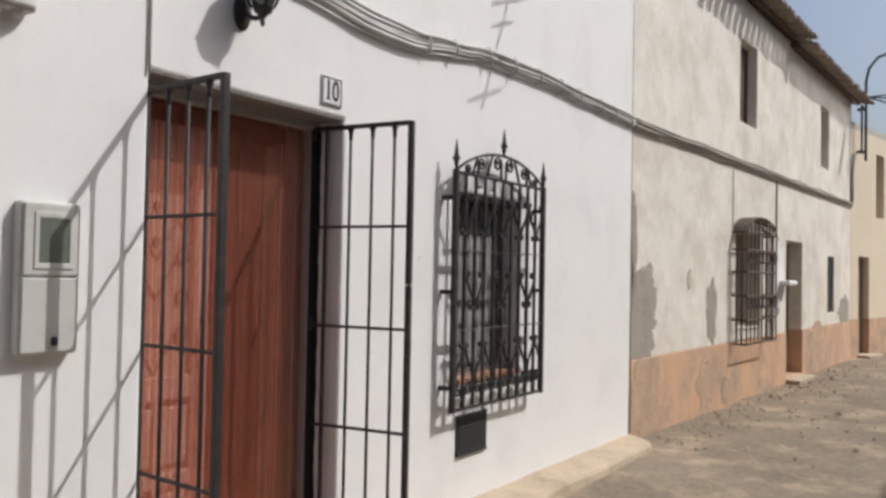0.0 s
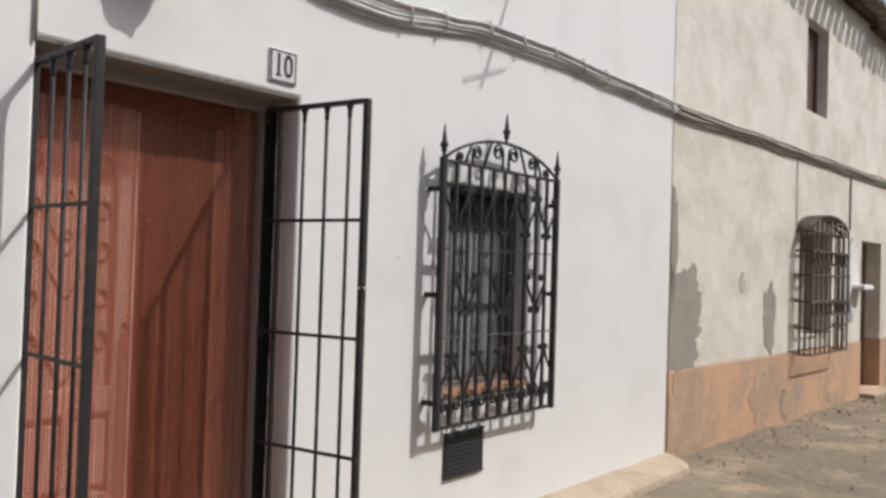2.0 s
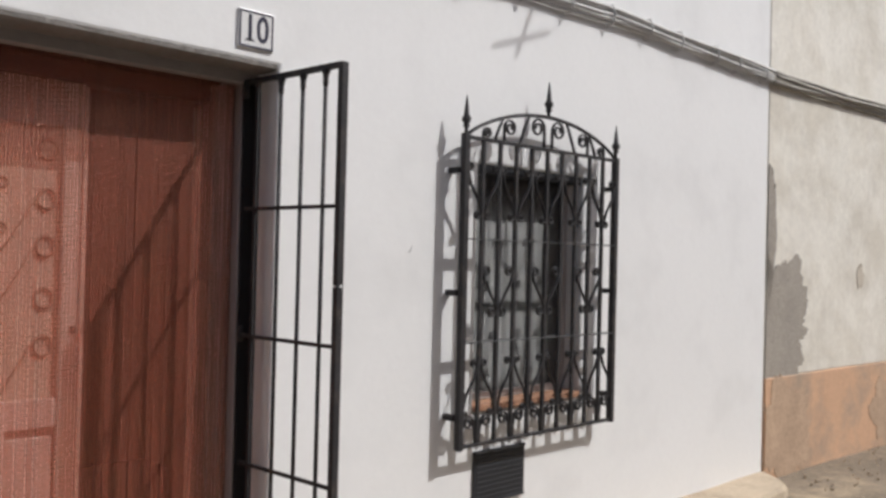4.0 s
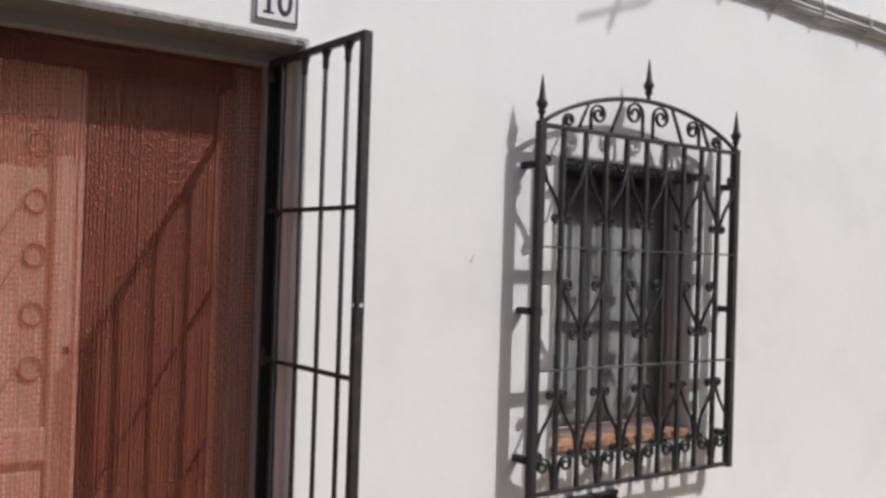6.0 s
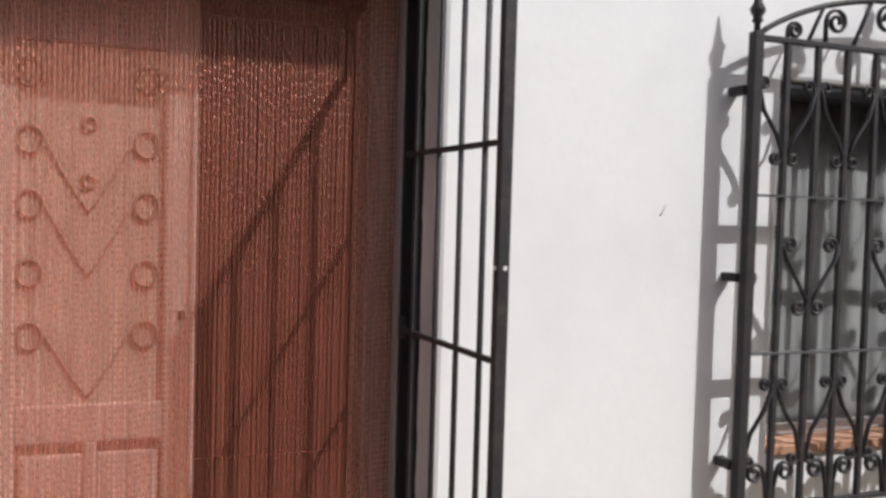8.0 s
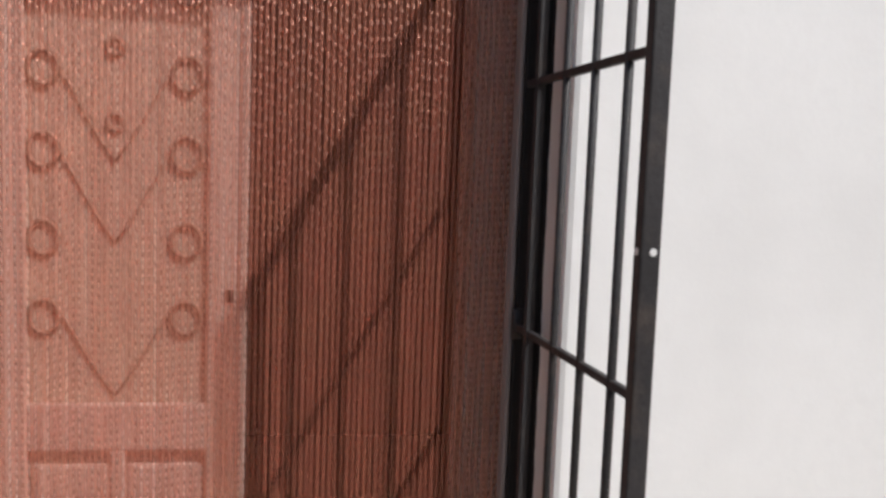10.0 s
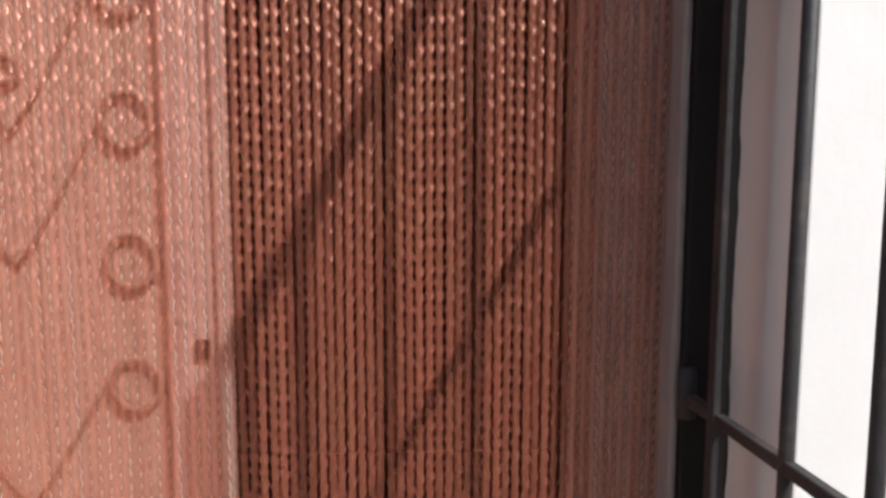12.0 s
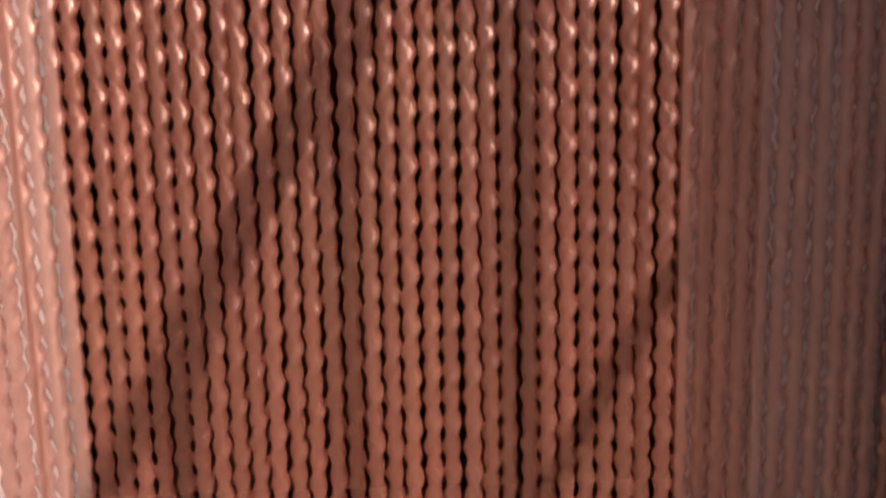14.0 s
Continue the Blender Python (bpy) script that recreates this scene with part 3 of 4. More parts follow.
def curl(cx, cz, r, side, start, turns=1.35, n=14):
    """A spiral that winds inwards; side is the sense of winding."""
    return arc(cx, cz, r, r * 0.28, start, start + side * 360 * turns, GY, n)


# scrolls and struts under the arch, mirrored about the middle
for s in (-1, 1):
    for dx, r, tail in ((0.078, 0.031, -s), (0.277, 0.026, s), (0.432, 0.017, s)):
        cx = GC + s * dx
        room = min(arch_z(cx - 0.03), arch_z(cx + 0.03)) - GZ1 - 0.008
        R = min(1.55 * r, room * 0.48)
        cz = GZ1 + room - R
        start, turn = (180, -1) if tail < 0 else (0, 1)
        scroll([(cx + tail * R, GY, GZ1 + 0.002), (cx + tail * R, GY, cz - 0.3 * R)] + arc(cx, cz, R, 0.28 * R, start, start + turn * 560, GY, 24))
    for d0, d1 in ((0.14, 0.212), (0.325, 0.382)):
        scroll([(GC + s * d0, GY, arch_z(GC + s * d0)), (GC + s * (d0 * 0.6 + d1 * 0.4), GY, GZ1 + 0.62 * (arch_z(GC + s * d0) - GZ1)), (GC + s * d1, GY, GZ1)])


def vee(i, ztop, zv, up=True):
    """Two arms from the neighbours of bar i to a point on bar i, with a curl at each end."""
    for s in (-1, 1):
        xa, xv = bx[i] + s * SP, bx[i]
        k = 1 if up else -1
        arm = [(xa - s * 0.012, GY - 0.004, ztop), (xa - s * 0.03, GY - 0.004, ztop + (zv - ztop) * 0.35), (xv + s * 0.035, GY - 0.004, ztop + (zv - ztop) * 0.7), (xv + s * 0.01, GY - 0.004, zv)]
        r = 0.02
        head = curl(xa - s * (0.012 + r), ztop + k * 0.012, r, s * k, 0 if s > 0 else 180, 1.2)
        foot = curl(xv + s * (0.012 + r), zv - k * 0.012, r, s * k, 180 if s > 0 else 0, 1.2)
        scroll(head[::-1] + arm + foot)


for i in (1, 3, 5, 7, 9):
    vee(i, 1.885, 1.695)
    vee(i, 0.8, 1.0, up=False)
for i in (2, 5, 8):
    for s in (-1, 1):
        xa, xv = bx[i] + s * SP, bx[i]
        arm = [(xa - s * 0.012, GY - 0.004, 1.42), (xa - s * 0.022, GY - 0.004, 1.385), (xv + s * 0.04, GY - 0.004, 1.31), (xv + s * 0.009, GY - 0.004, 1.262)]
        scroll(curl(xa - s * 0.038, 1.428, 0.026, s, 0 if s > 0 else 180, 1.3)[::-1] + arm + curl(xv + s * 0.036, 1.243, 0.025, s, 180 if s > 0 else 0, 1.3))
for i in range(10):
    cx = (bx[i] + bx[i + 1]) / 2
    s = -1 if i % 2 else 1
    scroll([(cx + s * 0.046, GY, GZ0 + 0.01), (cx + s * 0.042, GY, GZ0 + 0.06), (cx + s * 0.033, GY, GZ0 + 0.1)] + curl(cx, 0.748, 0.033, s, 0 if s > 0 else 180, 1.4))

# ---- vent plate below the grille ----
vent = tagged(empty("wall_vent", pose(1.275, 0, 0.34)), "dark metal vent plate fixed low on the white wall", "vent")
part("plate", B(-0.177, 0.177, -0.012, 0.005, 0.0, 0.25), "vent_dark", vent, bevel=0.003)
part("edge_frame", B(-0.177, 0.177, -0.017, -0.011, 0.236, 0.25), "vent_dark", vent, bevel=0.002)
part("edge_frame", B(-0.177, 0.177, -0.017, -0.011, 0.0, 0.014), "vent_dark", vent, bevel=0.002)
for i in range(9):
    part("slat", B(-0.16, 0.16, -0.0165, -0.0115, 0.026 + i * 0.0235, 0.036 + i * 0.0235), "vent_dark", vent)

# ---- meter box ----
mb = tagged(empty("meter_box", pose(-1.557, 0, 1.14) @ Matrix.Diagonal((1, 0.62, 1, 1))), "grey-white plastic electricity meter box with a dark window", "meter box")
part("case", B(-0.115, 0.105, -0.07, 0.005, 0.0, 0.51), "box_plastic", mb, bevel=0.012)
md = part("lid", B(-0.107, 0.097, -0.085, -0.068, 0.262, 0.505), "box_plastic", mb, bevel=0.008)
part("window_rim", wall(-0.072, 0.072, 0.285, 0.475, -0.092, -0.083, [(-0.055, 0.055, 0.305, 0.455)]), "box_plastic", md, bevel=0.003)
part("window_pane", B(-0.055, 0.055, -0.088, -0.084, 0.305, 0.455), "meter_glass", md, "dark greenish window pane")
part("door", B(-0.107, 0.097, -0.082, -0.068, 0.008, 0.256), "box_plastic", mb, bevel=0.006)
part("lock", lathe(bmesh.new(), [(0.009, 0.03), (0.012, 0.035), (0.012, 0.055), (0.006, 0.06)], 10, (0.01, -0.088, 0)), "vent_dark", mb, smooth=True)

# ---- fuse cover high on the wall ----
fb = tagged(empty("cable_junction_box", pose(-1.72, 0, 2.26)), "white plastic cable junction box high on the wall", "junction box")
part("case", B(-0.1, 0.075, -0.06, 0.005, 0.0, 0.12), "box_plastic", fb, bevel=0.014)
part("cover", B(-0.09, 0.065, -0.075, -0.058, 0.012, 0.11), "tile_white", fb, bevel=0.01)
for x in (-0.05, 0.02):
    part("gland", lathe(bmesh.new(), [(0.014, -0.02), (0.018, -0.012), (0.018, 0.002)], 10, (x, -0.035, 0)), "box_plastic", fb, smooth=True)

# ---- wall lantern ----
lan = tagged(empty("wall_lantern", pose(-0.697, 0, 2.53)), "black cast-iron wall lantern above the doorway", "wall lamp")
LY = -0.127
bp = bmesh.new()
lathe(bp, [(0.05, -0.0), (0.056, 0.006), (0.05, 0.016), (0.03, 0.024), (0.016, 0.03)], 20)
bp.transform(Matrix.Rotation(radians(90), 4, "X") @ Matrix.Diagonal((0.9, 1.45, 1, 1)))
part("back_plate", bp, "iron", lan, smooth=True)
part("arm", tube(bmesh.new(), [(0, -0.02, 0.0), (0, -0.045, -0.022), (0, -0.075, -0.036), (0, -0.105, -0.04), (0, LY, -0.036)], 0.011, 8), "iron", lan, smooth=True)
part("drop_finial", lathe(bmesh.new(), [(0.002, -0.08), (0.008, -0.073), (0.011, -0.06), (0.007, -0.05), (0.015, -0.036)], 10, (0, LY, 0)), "iron", lan, smooth=True)
part("cup", lathe(bmesh.new(), [(0.014, -0.04), (0.022, -0.03), (0.043, -0.014), (0.048, 0.0)], 6, (0, LY, 0)), "iron", lan)
for k in range(6):
    a = k * math.tau / 6
    ca, sa = math.cos(a), math.sin(a)
    part("cage_bar", tube(bmesh.new(), [(r_ * ca, LY + r_ * sa, z_) for r_, z_ in ((0.046, -0.003), (0.062, 0.03), (0.075, 0.07), (0.083, 0.105))], 0.006, 6), "iron", lan)
part("pane", lathe(bmesh.new(), [(0.043, 0.0), (0.06, 0.034), (0.079, 0.103)], 6, (0, LY, 0)), "meter_glass", lan, "smoky glass panes")
part("roof", lathe(bmesh.new(), [(0.086, 0.1), (0.094, 0.11), (0.075, 0.14), (0.035, 0.175), (0.022, 0.188), (0.012, 0.215), (0.002, 0.235)], 6, (0, LY, 0)), "iron", lan)

# ---- feed wire above the door ----
wire = bmesh.new()
tube(wire, [(-1.163 + 0.004 * noise.noise((0, 0, z * 3)), -0.008, z) for z in [2.17 + i * 0.12 for i in range(19)]], 0.006, 6)
tagged(obj("feed_wire", wire, "cable_grey", smooth=True), "thin grey feed wire running down the white wall", "cable")

# ---- cable bundle along both houses ----
def sag(x):
    pts = ((-6, 3.3), (-3, 3.02), (-1.2, 2.84), (-0.2, 2.74), (0.17, 2.7), (0.52, 2.7), (0.98, 2.755), (1.31, 2.8), (2.18, 2.822), (2.99, 2.812), (3.99, 2.80))
    for (x0, z0), (x1, z1) in zip(pts, pts[1:]):
        if x0 <= x <= x1:
            u = (x - x0) / (x1 - x0)
            u = u * u * (3 - 2 * u) * 0.5 + u * 0.5
            return z0 + (z1 - z0) * u
    return 2.8


rc = random.Random(8)
for k in range(6):
    pts = []
    ph = rc.uniform(0, 50)
    base_y, base_z = -0.018 - 0.012 * (k % 3), (k - 2.5) * 0.017
    for i in range(134):
        x = -6 + i * 0.075
        spread = 1 + max(0.0, 1.0 - abs(x - 0.25) / 0.9) * (0.35 + 0.2 * k / 5)
        pts.append((x, base_y - 0.008 * noise.noise((x * 1.1, ph, 0)), sag(x) + base_z * spread * 0.85 + 0.012 * noise.noise((x * 1.6, ph, 3)) + 0.004 * noise.noise((x * 7, ph, 3))))
    tagged(obj("wall_cable", tube(bmesh.new(), pts, 0.0085 + 0.003 * (k % 2), 6), "cable_white", smooth=True), "white-painted sagging service cable along the white wall", "cable", "cables of the wall bundle")
for i in range(10):
    x = 0.62 + i * 0.36 + rc.uniform(-0.05, 0.05)
    zc = sag(x)
    tagged(obj("cable_clip", tube(bmesh.new(), [(x, 0.004, zc + 0.055), (x, -0.045, zc + 0.05), (x + 0.006, -0.058, zc), (x + 0.004, -0.045, zc - 0.05), (x, 0.004, zc - 0.055)], 0.006, 6), "cable_white", smooth=True), "white-painted clip holding the cable bundle", "cable clip", "clips of the cable bundle")
for k in range(5):
    pts = []
    ph = rc.uniform(0, 50)
    for i in range(150):
        u = i * L2 / 149
        pts.append((u, -0.02 - 0.012 * (k % 3) - 0.008 * noise.noise((u, ph, 0)), 2.80 + 0.005 * u + (k - 2) * 0.019 + 0.018 * noise.noise((u * 1.4, ph, 3)) + 0.006 * noise.noise((u * 9, ph, 5))))
    tagged(put(obj("wall_cable", tube(bmesh.new(), pts, 0.0125, 6), "cable_grey", smooth=True), H2), "weathered grey service cable along the old wall", "cable", "cables of the wall bundle")
for u, z0, r in ((2.93, 2.05, 0.005), (4.88, 2.1, 0.011)):
    tagged(put(obj("drop_wire", tube(bmesh.new(), [(u, -0.012, 2.8 - i * (2.8 - z0) / 6) for i in range(7)], r, 6), "cable_grey", smooth=True), H2), "grey wire dropping from the cable bundle", "cable")

# ---- small marks on the white wall ----
tagged(obj("wall_scratch", tube(bmesh.new(), [(0.675, -0.001, 1.505), (0.684, -0.002, 1.517), (0.69, -0.002, 1.531), (0.702, -0.001, 1.538)], 0.0018, 5), "cable_white", smooth=True), "thin grey scratch in the white paint", "scratch", kind="structure")

# ---- antenna on the flat roof, which throws a shadow on the wall ----
ant = tagged(empty("tv_antenna", pose(2.3, 0.2, TOP + 0.12)), "aluminium television antenna on the flat roof", "antenna")
part("mast", tube(bmesh.new(), [(0, 0, 0), (0, 0, 0.55)], 0.017, 8), "alu", ant, smooth=True)
tip_w = Vector((2.87, -1.65, 4.9))
b0 = Vector((2.3, 0.2, 4.9))
BD = (tip_w - b0).normalized()
EL = Vector((-BD.y, BD.x, 0))
local = Vector((2.3, 0.2, TOP + 0.12))
part("boom", tube(bmesh.new(), [b0 - local - BD * 0.1, tip_w - local], 0.012, 8), "alu", ant, smooth=True)
for d, half in ((0.06, 0.17), (0.24, 0.14), (0.42, 0.12), (0.54, 0.18), (0.66, 0.27), (0.9, 0.24), (1.2, 0.24), (1.5, 0.3)):
    c = tip_w - local - BD * d
    part("element", tube(bmesh.new(), [c - EL * half, c + EL * half], 0.008, 6), "alu", ant, smooth=True)

# ---- old house: windows, door, grille ----
def plain_window(name, hole, H, material="wood_dark", depth=0.22, label="", inside="closed dark wooden shutter"):
    w = tagged(empty(name, H @ pose((hole[0] + hole[1]) / 2, depth, hole[2])), label, "window", kind="structure")
    hw, h = (hole[1] - hole[0]) / 2, hole[3] - hole[2]
    for a in ((-hw, -hw + 0.06, 0, h), (hw - 0.06, hw, 0, h), (-hw + 0.06, hw - 0.06, h - 0.06, h), (-hw + 0.06, hw - 0.06, 0, 0.06), (-0.03, 0.03, 0.06, h - 0.06)):
        part("window_frame", B(a[0], a[1], 0.0, 0.05, a[2], a[3]), material, w, bevel=0.004)
    for x0, x1 in ((-hw + 0.06, -0.03), (0.03, hw - 0.06)):
        part("shutter", B(x0, x1, 0.012, 0.04, 0.06, h - 0.06), material, w, inside)
    return w


plain_window("window_2", W1, H2, depth=0.12, label="deep-set upper window with dark wooden shutters")
plain_window("window_3", W2, H2, label="deep-set upper window with dark wooden shutters")
plain_window("window_4", W3, H2, "vent_dark", 0.03, "small dark ground-floor window in the old wall")
plain_window("window_5", G2, H2, "blind_tan", 0.2, "ground-floor window with tan blinds behind a bulging grille", "lowered tan blind")
plain_window("window_6", W4, H3, "wood_dark", 0.15, "dark upper window of the end house")


def plank_door(name, hole, H, depth, label):
    d = tagged(empty(name, H @ pose((hole[0] + hole[1]) / 2, depth, hole[2])), label, "door", kind="structure")
    hw, h = (hole[1] - hole[0]) / 2, hole[3] - hole[2]
    n = 6
    for i in range(n):
        x0 = -hw + 0.05 + i * (2 * hw - 0.1) / n
        part("plank", B(x0, x0 + (2 * hw - 0.1) / n - 0.006, 0.01, 0.05, 0.0, h - 0.05), "wood_tan", d, bevel=0.003)
    for a in ((-hw, -hw + 0.05, 0, h), (hw - 0.05, hw, 0, h), (-hw + 0.05, hw - 0.05, h - 0.05, h)):
        part("door_frame", B(a[0], a[1], -0.01, 0.06, a[2], a[3]), "wood_tan", d, bevel=0.003)
    return d


plank_door("door_2", D2, H2, 0.2, "brown plank door set deep in the old wall")
plank_door("door_3", D4, H3, 0.12, "narrow brown plank door of the end house")
tagged(put(obj("door_step", B(D2[0] - 0.02, D2[1] + 0.02, -0.2, 0.2, -0.15, 0.045), "kerb_cement", bevel=0.015), H2), "pale worn cement step below the plank door", "step")
tagged(put(obj("door_step", B(D4[0] - 0.1, D4[1] + 0.1, -0.25, 0.12, -0.15, 0.05), "kerb_cement", bevel=0.015), H3), "pale worn cement step below the narrow door", "step")

g2 = tagged(empty("cage_grille", H2 @ pose(3.6, -0.0, 0.68)), "rusty dark iron cage grille with an arched top", "window grille")
GD, GW, GH = -0.17, 0.65, 1.3
g2bars = 9
for i in range(g2bars):
    x = -GW + 2 * GW * i / (g2bars - 1)
    top = GH + 0.2 * math.sqrt(max(0.0, 1 - (x / (GW * 1.02)) ** 2))
    part("bar", tube(bmesh.new(), [(x, GD, 0), (x, GD, top)], 0.008, 6), "iron_rust", g2)
for s in (-1, 1):
    for j in range(1, 3):
        part("side_bar", tube(bmesh.new(), [(s * GW, GD * j / 3, 0), (s * GW, GD * j / 3, GH)], 0.011, 6), "iron_rust", g2)
for z in (0.0, 0.28, 0.56, 0.84, 1.1, GH):
    part("hoop", tube(bmesh.new(), [(-GW, 0.02, z), (-GW, GD, z), (GW, GD, z), (GW, 0.02, z)], 0.011, 6), "iron_rust", g2)
for z in (0.48, 1.02):
    for k in range(8):
        cx = -GW + (k + 0.5) * GW / 4
        part("ring", tube(bmesh.new(), [(cx + 0.07 * math.cos(a * math.tau / 12), GD - 0.006, z + 0.07 * math.sin(a * math.tau / 12)) for a in range(12)], 0.012, 5, closed=True), "iron_rust", g2)
for j in range(6):
    y = GD * (1 - j / 5)
    part("top_hoop", tube(bmesh.new(), [(GW * math.cos(radians(a)), y, GH + 0.2 * math.sin(radians(a))) for a in range(0, 181, 15)], 0.012, 6), "iron_rust", g2)
for x in (-0.4, 0, 0.4):
    part("top_bar", tube(bmesh.new(), [(x, GD, GH + 0.2 * math.sqrt(1 - (x / GW) ** 2)), (x, 0.02, GH + 0.2 * math.sqrt(1 - (x / GW) ** 2))], 0.011, 6), "iron_rust", g2)


# ---- bare patches on the old wall ----
def patch(name, u, z, ru, rz, seed, material, label, H=H2, y=-0.005):
    bm = bmesh.new()
    n = 160
    vs = []
    for i in range(n):
        a = i * math.tau / n
        r = 1 + 0.45 * noise.noise((math.cos(a) * 1.6, math.sin(a) * 1.6, seed)) + 0.2 * noise.noise((math.cos(a) * 5, math.sin(a) * 5, seed + 9)) + 0.16 * noise.noise((math.cos(a) * 14, math.sin(a) * 14, seed + 3))
        vs.append((u + ru * r * math.cos(a), z + rz * r * math.sin(a)))
    vs = [(max(p, 0.01), q) for p, q in vs]
    top = [bm.verts.new((p, y, q)) for p, q in vs]
    bot = [bm.verts.new((p, 0.003, q)) for p, q in vs]
    bm.faces.new(top)
    for i in range(n):
        bm.faces.new((top[i], top[(i + 1) % n], bot[(i + 1) % n], bot[i]))
    return tagged(put(obj(name, bm, material), H), label, "plaster patch", kind="structure")


patch("plaster_patch_1", 0.17, 1.04, 0.46, 0.5, 1, "bare_render", "bare grey render where the cream plaster fell off")
patch("plaster_patch_2", 0.05, 1.7, 0.075, 0.42, 5, "bare_render", "bare grey strip along the joint of the two houses")
patch("plaster_patch_3", 2.22, 1.1, 0.17, 0.3, 3, "bare_render", "bare grey render patch beside the cage grille")
patch("plaster_patch_4", 1.5, 1.42, 0.06, 0.1, 4, "worn_plaster", "small bare render spot on the old wall")
patch("plaster_patch_5", 4.75, 1.35, 0.34, 0.55, 7, "cement", "grey damp patch beside the plank door")
patch("plaster_patch_6", 5.05, 1.55, 0.22, 0.4, 8, "white_plaster", "white repair plaster beside the plank door", y=-0.02)
patch("plaster_patch_7", 9.6, 0.85, 0.5, 0.3, 10, "bare_render", "grey worn render above the plinth")
patch("plinth_patch_1", 0.3, 0.3, 0.36, 0.36, 21, "plinth_worn", "dull brown stain where the peach paint wore off", y=-0.016)
patch("plinth_patch_2", 2.05, 0.3, 0.3, 0.24, 24, "plinth_worn", "dull brown stain where the peach paint wore off", y=-0.016)
patch("plinth_patch_5", 7.3, 0.42, 0.55, 0.3, 27, "plinth_worn", "wide dull brown wear on the peach plinth", y=-0.016)
patch("plinth_patch_6", 2.62, 0.17, 0.05, 0.16, 29, "bare_render", "narrow dark chip at the foot of the plinth", y=-0.016)
patch("plinth_patch_3", 2.75, 0.16, 0.13, 0.12, 15, "plinth_worn", "small dull brown chip in the peach plinth", y=-0.017)
patch("plinth_patch_4", 4.3, 0.12, 0.2, 0.06, 16, "plinth_worn", "small dull brown chip in the peach plinth", y=-0.017)
ledge = tagged(put(obj("plaster_ledge", B(5.0, 5.42, -0.16, 0.01, 1.36, 1.43), "white_plaster", bevel=0.02), H2), "small white plaster ledge beside the plank door", "ledge")

# ---- tiled roof of the old house ----
def tile_mesh(r, length, up):
    bm = bmesh.new()
    n = 8
    rings = []
    for (yy, k) in ((0, 1.0), (length, 0.82)):
        o_, i_ = [], []
        for j in range(n + 1):
            a = math.pi * j / n
            sz = 1 if up else -1
            o_.append(bm.verts.new((r * k * math.cos(a), yy, sz * r * k * 0.75 * math.sin(a))))
            i_.append(bm.verts.new(((r * k - 0.014) * math.cos(a), yy, sz * (r * k - 0.014) * 0.75 * math.sin(a))))
        rings.append((o_, i_))
    (o0, i0), (o1, i1) = rings
    for j in range(n):
        bm.faces.new((o0[j], o0[j + 1], o1[j + 1], o1[j]))
        bm.faces.new((i0[j], i1[j], i1[j + 1], i0[j + 1]))
        bm.faces.new((o0[j], i0[j], i0[j + 1], o0[j + 1]))
        bm.faces.new((o1[j], o1[j + 1], i1[j + 1], i1[j]))
    for j in (0, n):
        bm.faces.new((o0[j], o1[j], i1[j], i0[j]))
    bmesh.ops.recalc_face_normals(bm, faces=bm.faces[:])
    me = bpy.data.meshes.new("roof_tile")
    bm.to_mesh(me)
    bm.free()
    for p in me.polygons:
        p.use_smooth = True
    me.materials.append(M["roof_tile"])
    return me


pan_me, cover_me = tile_mesh(0.085, 0.5, False), tile_mesh(0.085, 0.5, True)
PITCH = 0.235
SLOPE = 16
rt = random.Random(5)
for u0, u1, ze, nm in ((-0.1, 5.6, 4.80, "roof_old_house"), (5.62, 10.45, 4.70, "roof_old_house_far")):
    roof = tagged(empty(nm, H2 @ pose(u0, -0.35, ze)), "weathered clay barrel-tile roof with an uneven eave", "roof", kind="structure")
    n = int((u1 - u0) / PITCH)
    sl = math.tan(radians(SLOPE))
    part("roof_board", B(0, u1 - u0, 0.26, 4.6, 0.0, 0.05), "wood_dark", roof).matrix_basis = pose(0, 0, -0.03, SLOPE, 0, 0)
    for i in range(n + 1):
        xx = 0.1 + i * PITCH
        for row in range(3):
            for me, dz, dx, back in ((pan_me, 0.09, 0.0, 0.0), (cover_me, 0.1, PITCH / 2, 0.14)):
                yy = row * 0.42 + back + rt.uniform(-0.02, 0.02)
                ob = new("roof_tile", me)
                ob.parent = roof
                ob.matrix_basis = pose(xx + dx + rt.uniform(-0.01, 0.01), yy, yy * sl + dz + row * 0.01 + rt.uniform(-0.008, 0.008), SLOPE - 3 + rt.uniform(-2, 2), 0, rt.uniform(-2.5, 2.5))

# ---- street lamp bracket and wires at the far corner ----
lamp = tagged(empty("street_lamp", H2 @ pose(L2 + 0.3, -0.2, 3.7)), "dark steel wall-mounted street lamp on a curved pipe", "street lamp")
part("pole", tube(bmesh.new(), [(0, 0, 0), (0, 0, 1.5), (0.02, -0.05, 1.75), (0.06, -0.2, 1.95), (0.12, -0.5, 2.05), (0.2, -0.95, 2.09)], 0.025, 8), "vent_dark", lamp, smooth=True)
part("lamp_head", B(0.14, 0.32, -1.4, -0.9, 2.02, 2.14), "box_plastic", lamp, bevel=0.03)
for z in (0.15, 0.95):
    part("bracket", B(-0.02, 0.02, 0.0, 0.15, z, z + 0.05), "vent_dark", lamp)
part("rack_post", tube(bmesh.new(), [(-0.3, 0.02, 0.1), (-0.3, 0.02, 1.0)], 0.02, 6), "vent_dark", lamp)
part("rack_bar", tube(bmesh.new(), [(-0.32, 0.02, 0.12), (0.02, 0.0, 0.12)], 0.018, 6), "vent_dark", lamp)
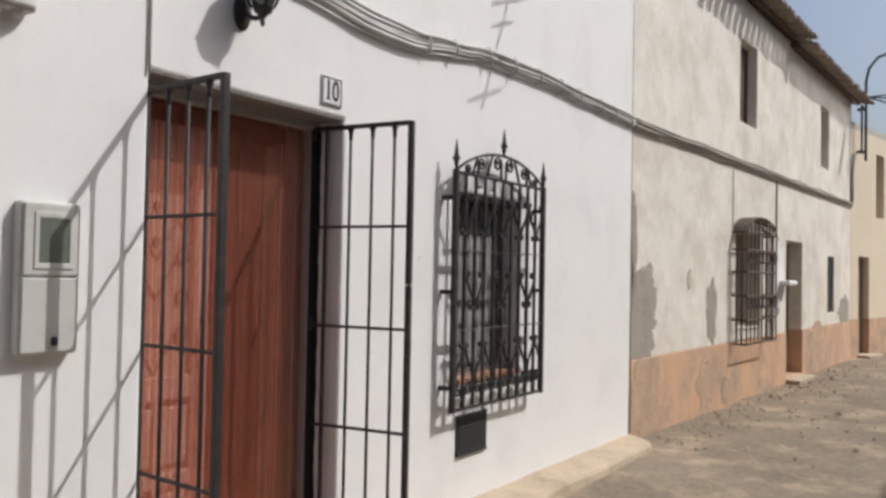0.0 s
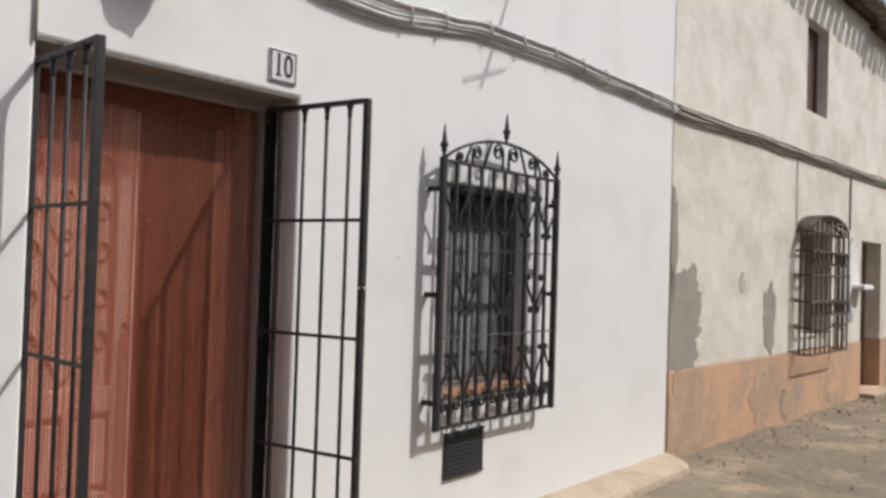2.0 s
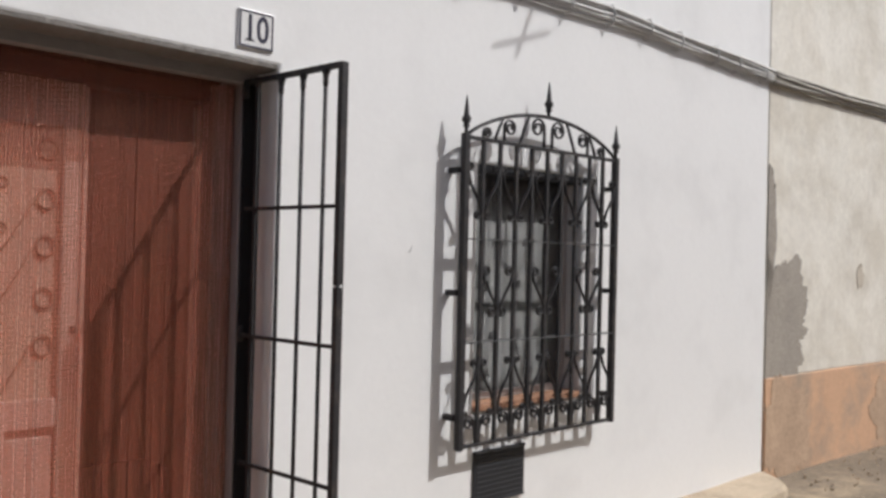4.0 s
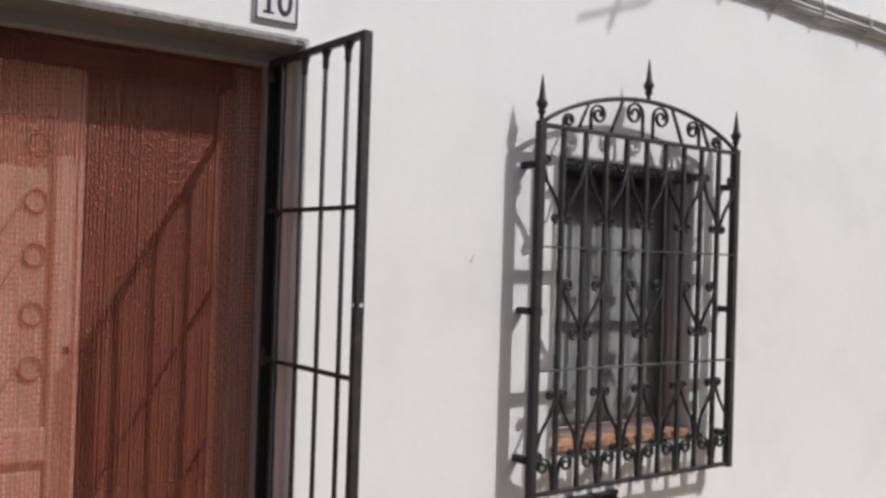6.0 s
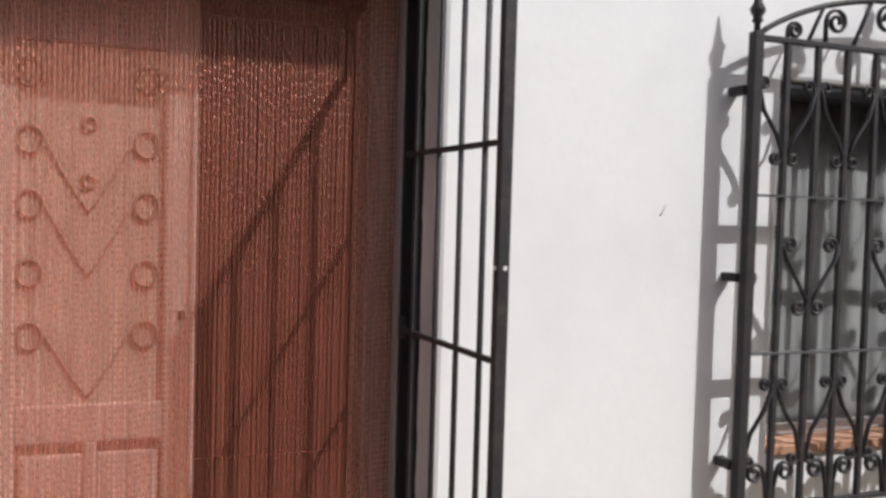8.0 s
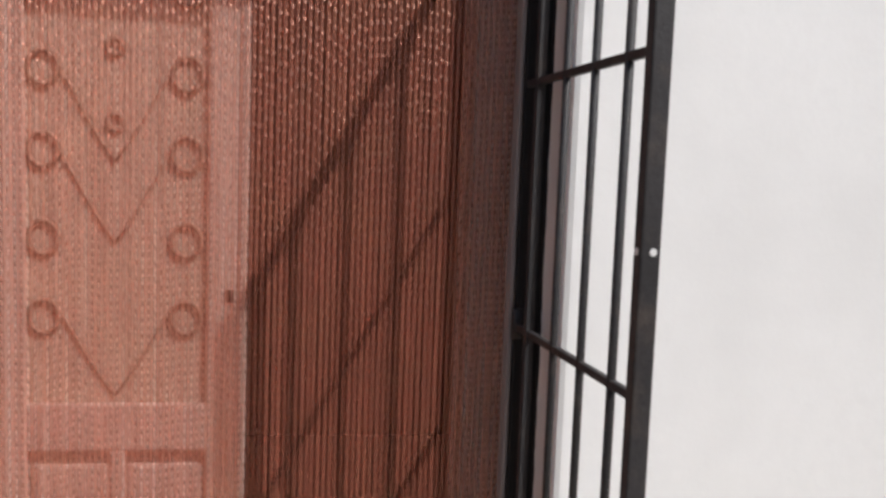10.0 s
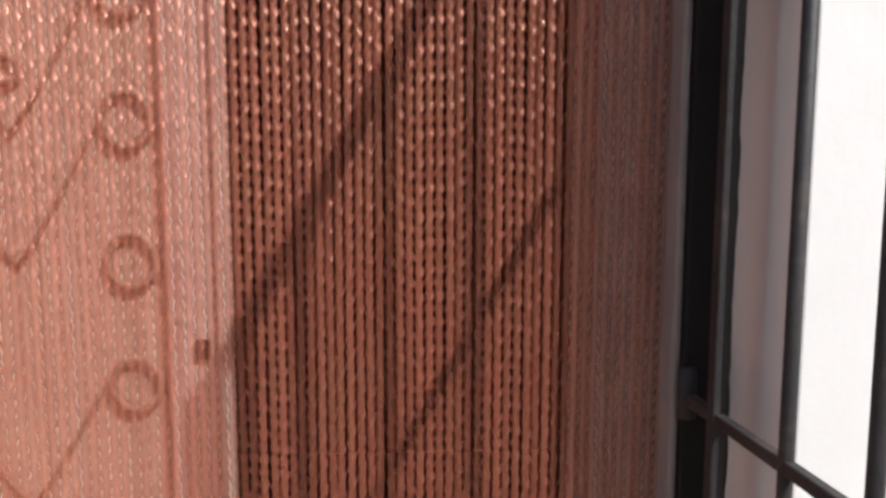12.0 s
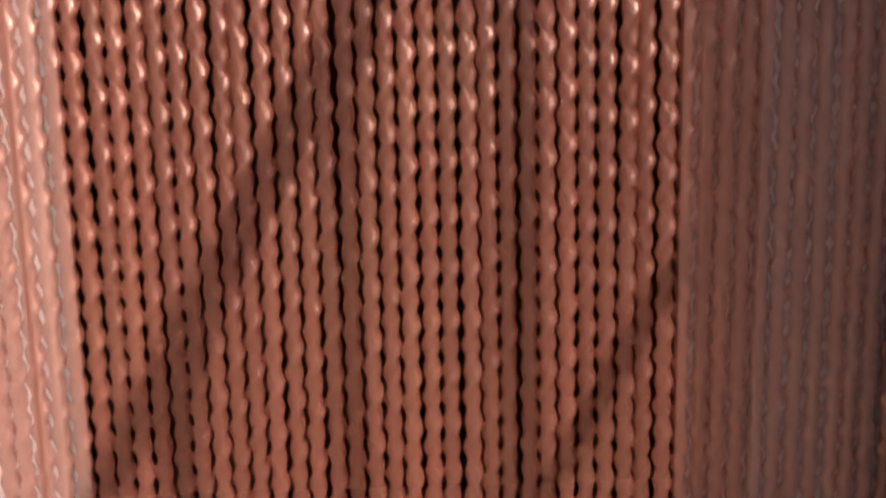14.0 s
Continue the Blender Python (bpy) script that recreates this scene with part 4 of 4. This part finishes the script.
part("rack_bar", tube(bmesh.new(), [(-0.32, 0.02, 0.98), (0.02, 0.0, 0.98)], 0.018, 6), "vent_dark", lamp)
for (x1, y1, z1) in ((2.5, -5.5, 5.9), (2.0, -5.5, 4.75), (2.4, -5.5, 3.2)):
    a, b = Vector((0.0, -0.03, 1.2)), Vector((x1, y1, z1 - 3.7))
    pts = [a.lerp(b, k / 16) + Vector((0, 0, -0.12 * math.sin(math.pi * k / 16))) for k in range(17)]
    wob = tagged(put(obj("overhead_wire", tube(bmesh.new(), pts, 0.014, 5), "vent_dark", smooth=True), lamp.matrix_world), "dark overhead wire crossing the street", "cable")
tagged(put(obj("wall_pipe", tube(bmesh.new(), [(L2 - 0.06, -0.03, 2.9), (L2 - 0.06, -0.03, 3.4), (L2 - 0.02, -0.05, 3.8)], 0.03, 6), "cable_grey", smooth=True), H2), "grey cable conduit at the house corner", "pipe")

# ---- loose gravel along the old wall ----
rg = random.Random(11)
bm = bmesh.new()
for i in range(420):
    if i < 300:
        u = rg.uniform(0.0, 9.5)
        d = abs(rg.gauss(0, 0.35)) + 0.03
    else:
        u = rg.uniform(-0.5, 12)
        d = rg.uniform(0.1, 3.5)
    p = H2 @ Vector((u, -d, 0))
    r = rg.uniform(0.006, 0.017) * (1.8 if rg.random() < 0.05 else 1)
    m = Matrix.Translation((p.x, p.y, r * 0.25)) @ Euler((rg.uniform(0, 6), rg.uniform(0, 6), rg.uniform(0, 6))).to_matrix().to_4x4() @ Matrix.Diagonal((r * rg.uniform(0.8, 1.5), r, r * rg.uniform(0.5, 0.9), 1))
    q = [m @ Vector(v) for v in ((1, 0, 0), (-1, 0.1, 0), (0, 1, 0.1), (0.1, -1, 0), (0, 0, 1), (0, 0.1, -1))]
    q = [bm.verts.new(v) for v in q]
    for f in ((0, 2, 4), (2, 1, 4), (1, 3, 4), (3, 0, 4), (2, 0, 5), (1, 2, 5), (3, 1, 5), (0, 3, 5)):
        bm.faces.new([q[k] for k in f])
for i in range(32):
    u, d = rg.uniform(-0.6, 9.5), rg.uniform(0.15, 2.4) * rg.uniform(0.4, 1)
    p = H2 @ Vector((u, -d, 0))
    r = rg.uniform(0.013, 0.026)
    m = Matrix.Translation((p.x, p.y, r * 0.2)) @ Euler((rg.uniform(-0.4, 0.4), rg.uniform(-0.4, 0.4), rg.uniform(0, 6))).to_matrix().to_4x4() @ Matrix.Diagonal((r * rg.uniform(0.9, 1.6), r, r * rg.uniform(0.5, 0.8), 1))
    top, mid = [], []
    for k in range(7):
        a = k * math.tau / 7
        top.append(bm.verts.new(m @ Vector((0.6 * math.cos(a) * rg.uniform(0.8, 1.2), 0.6 * math.sin(a), rg.uniform(0.7, 1.0)))))
        mid.append(bm.verts.new(m @ Vector((math.cos(a), math.sin(a) * rg.uniform(0.8, 1.2), -0.3))))
    bm.faces.new(top)
    for k in range(7):
        bm.faces.new((top[k], mid[k], mid[(k + 1) % 7], top[(k + 1) % 7]))
tagged(obj("gravel", bm, "gravel"), "loose grey gravel and rubble along the old wall", "gravel", kind="stuff")
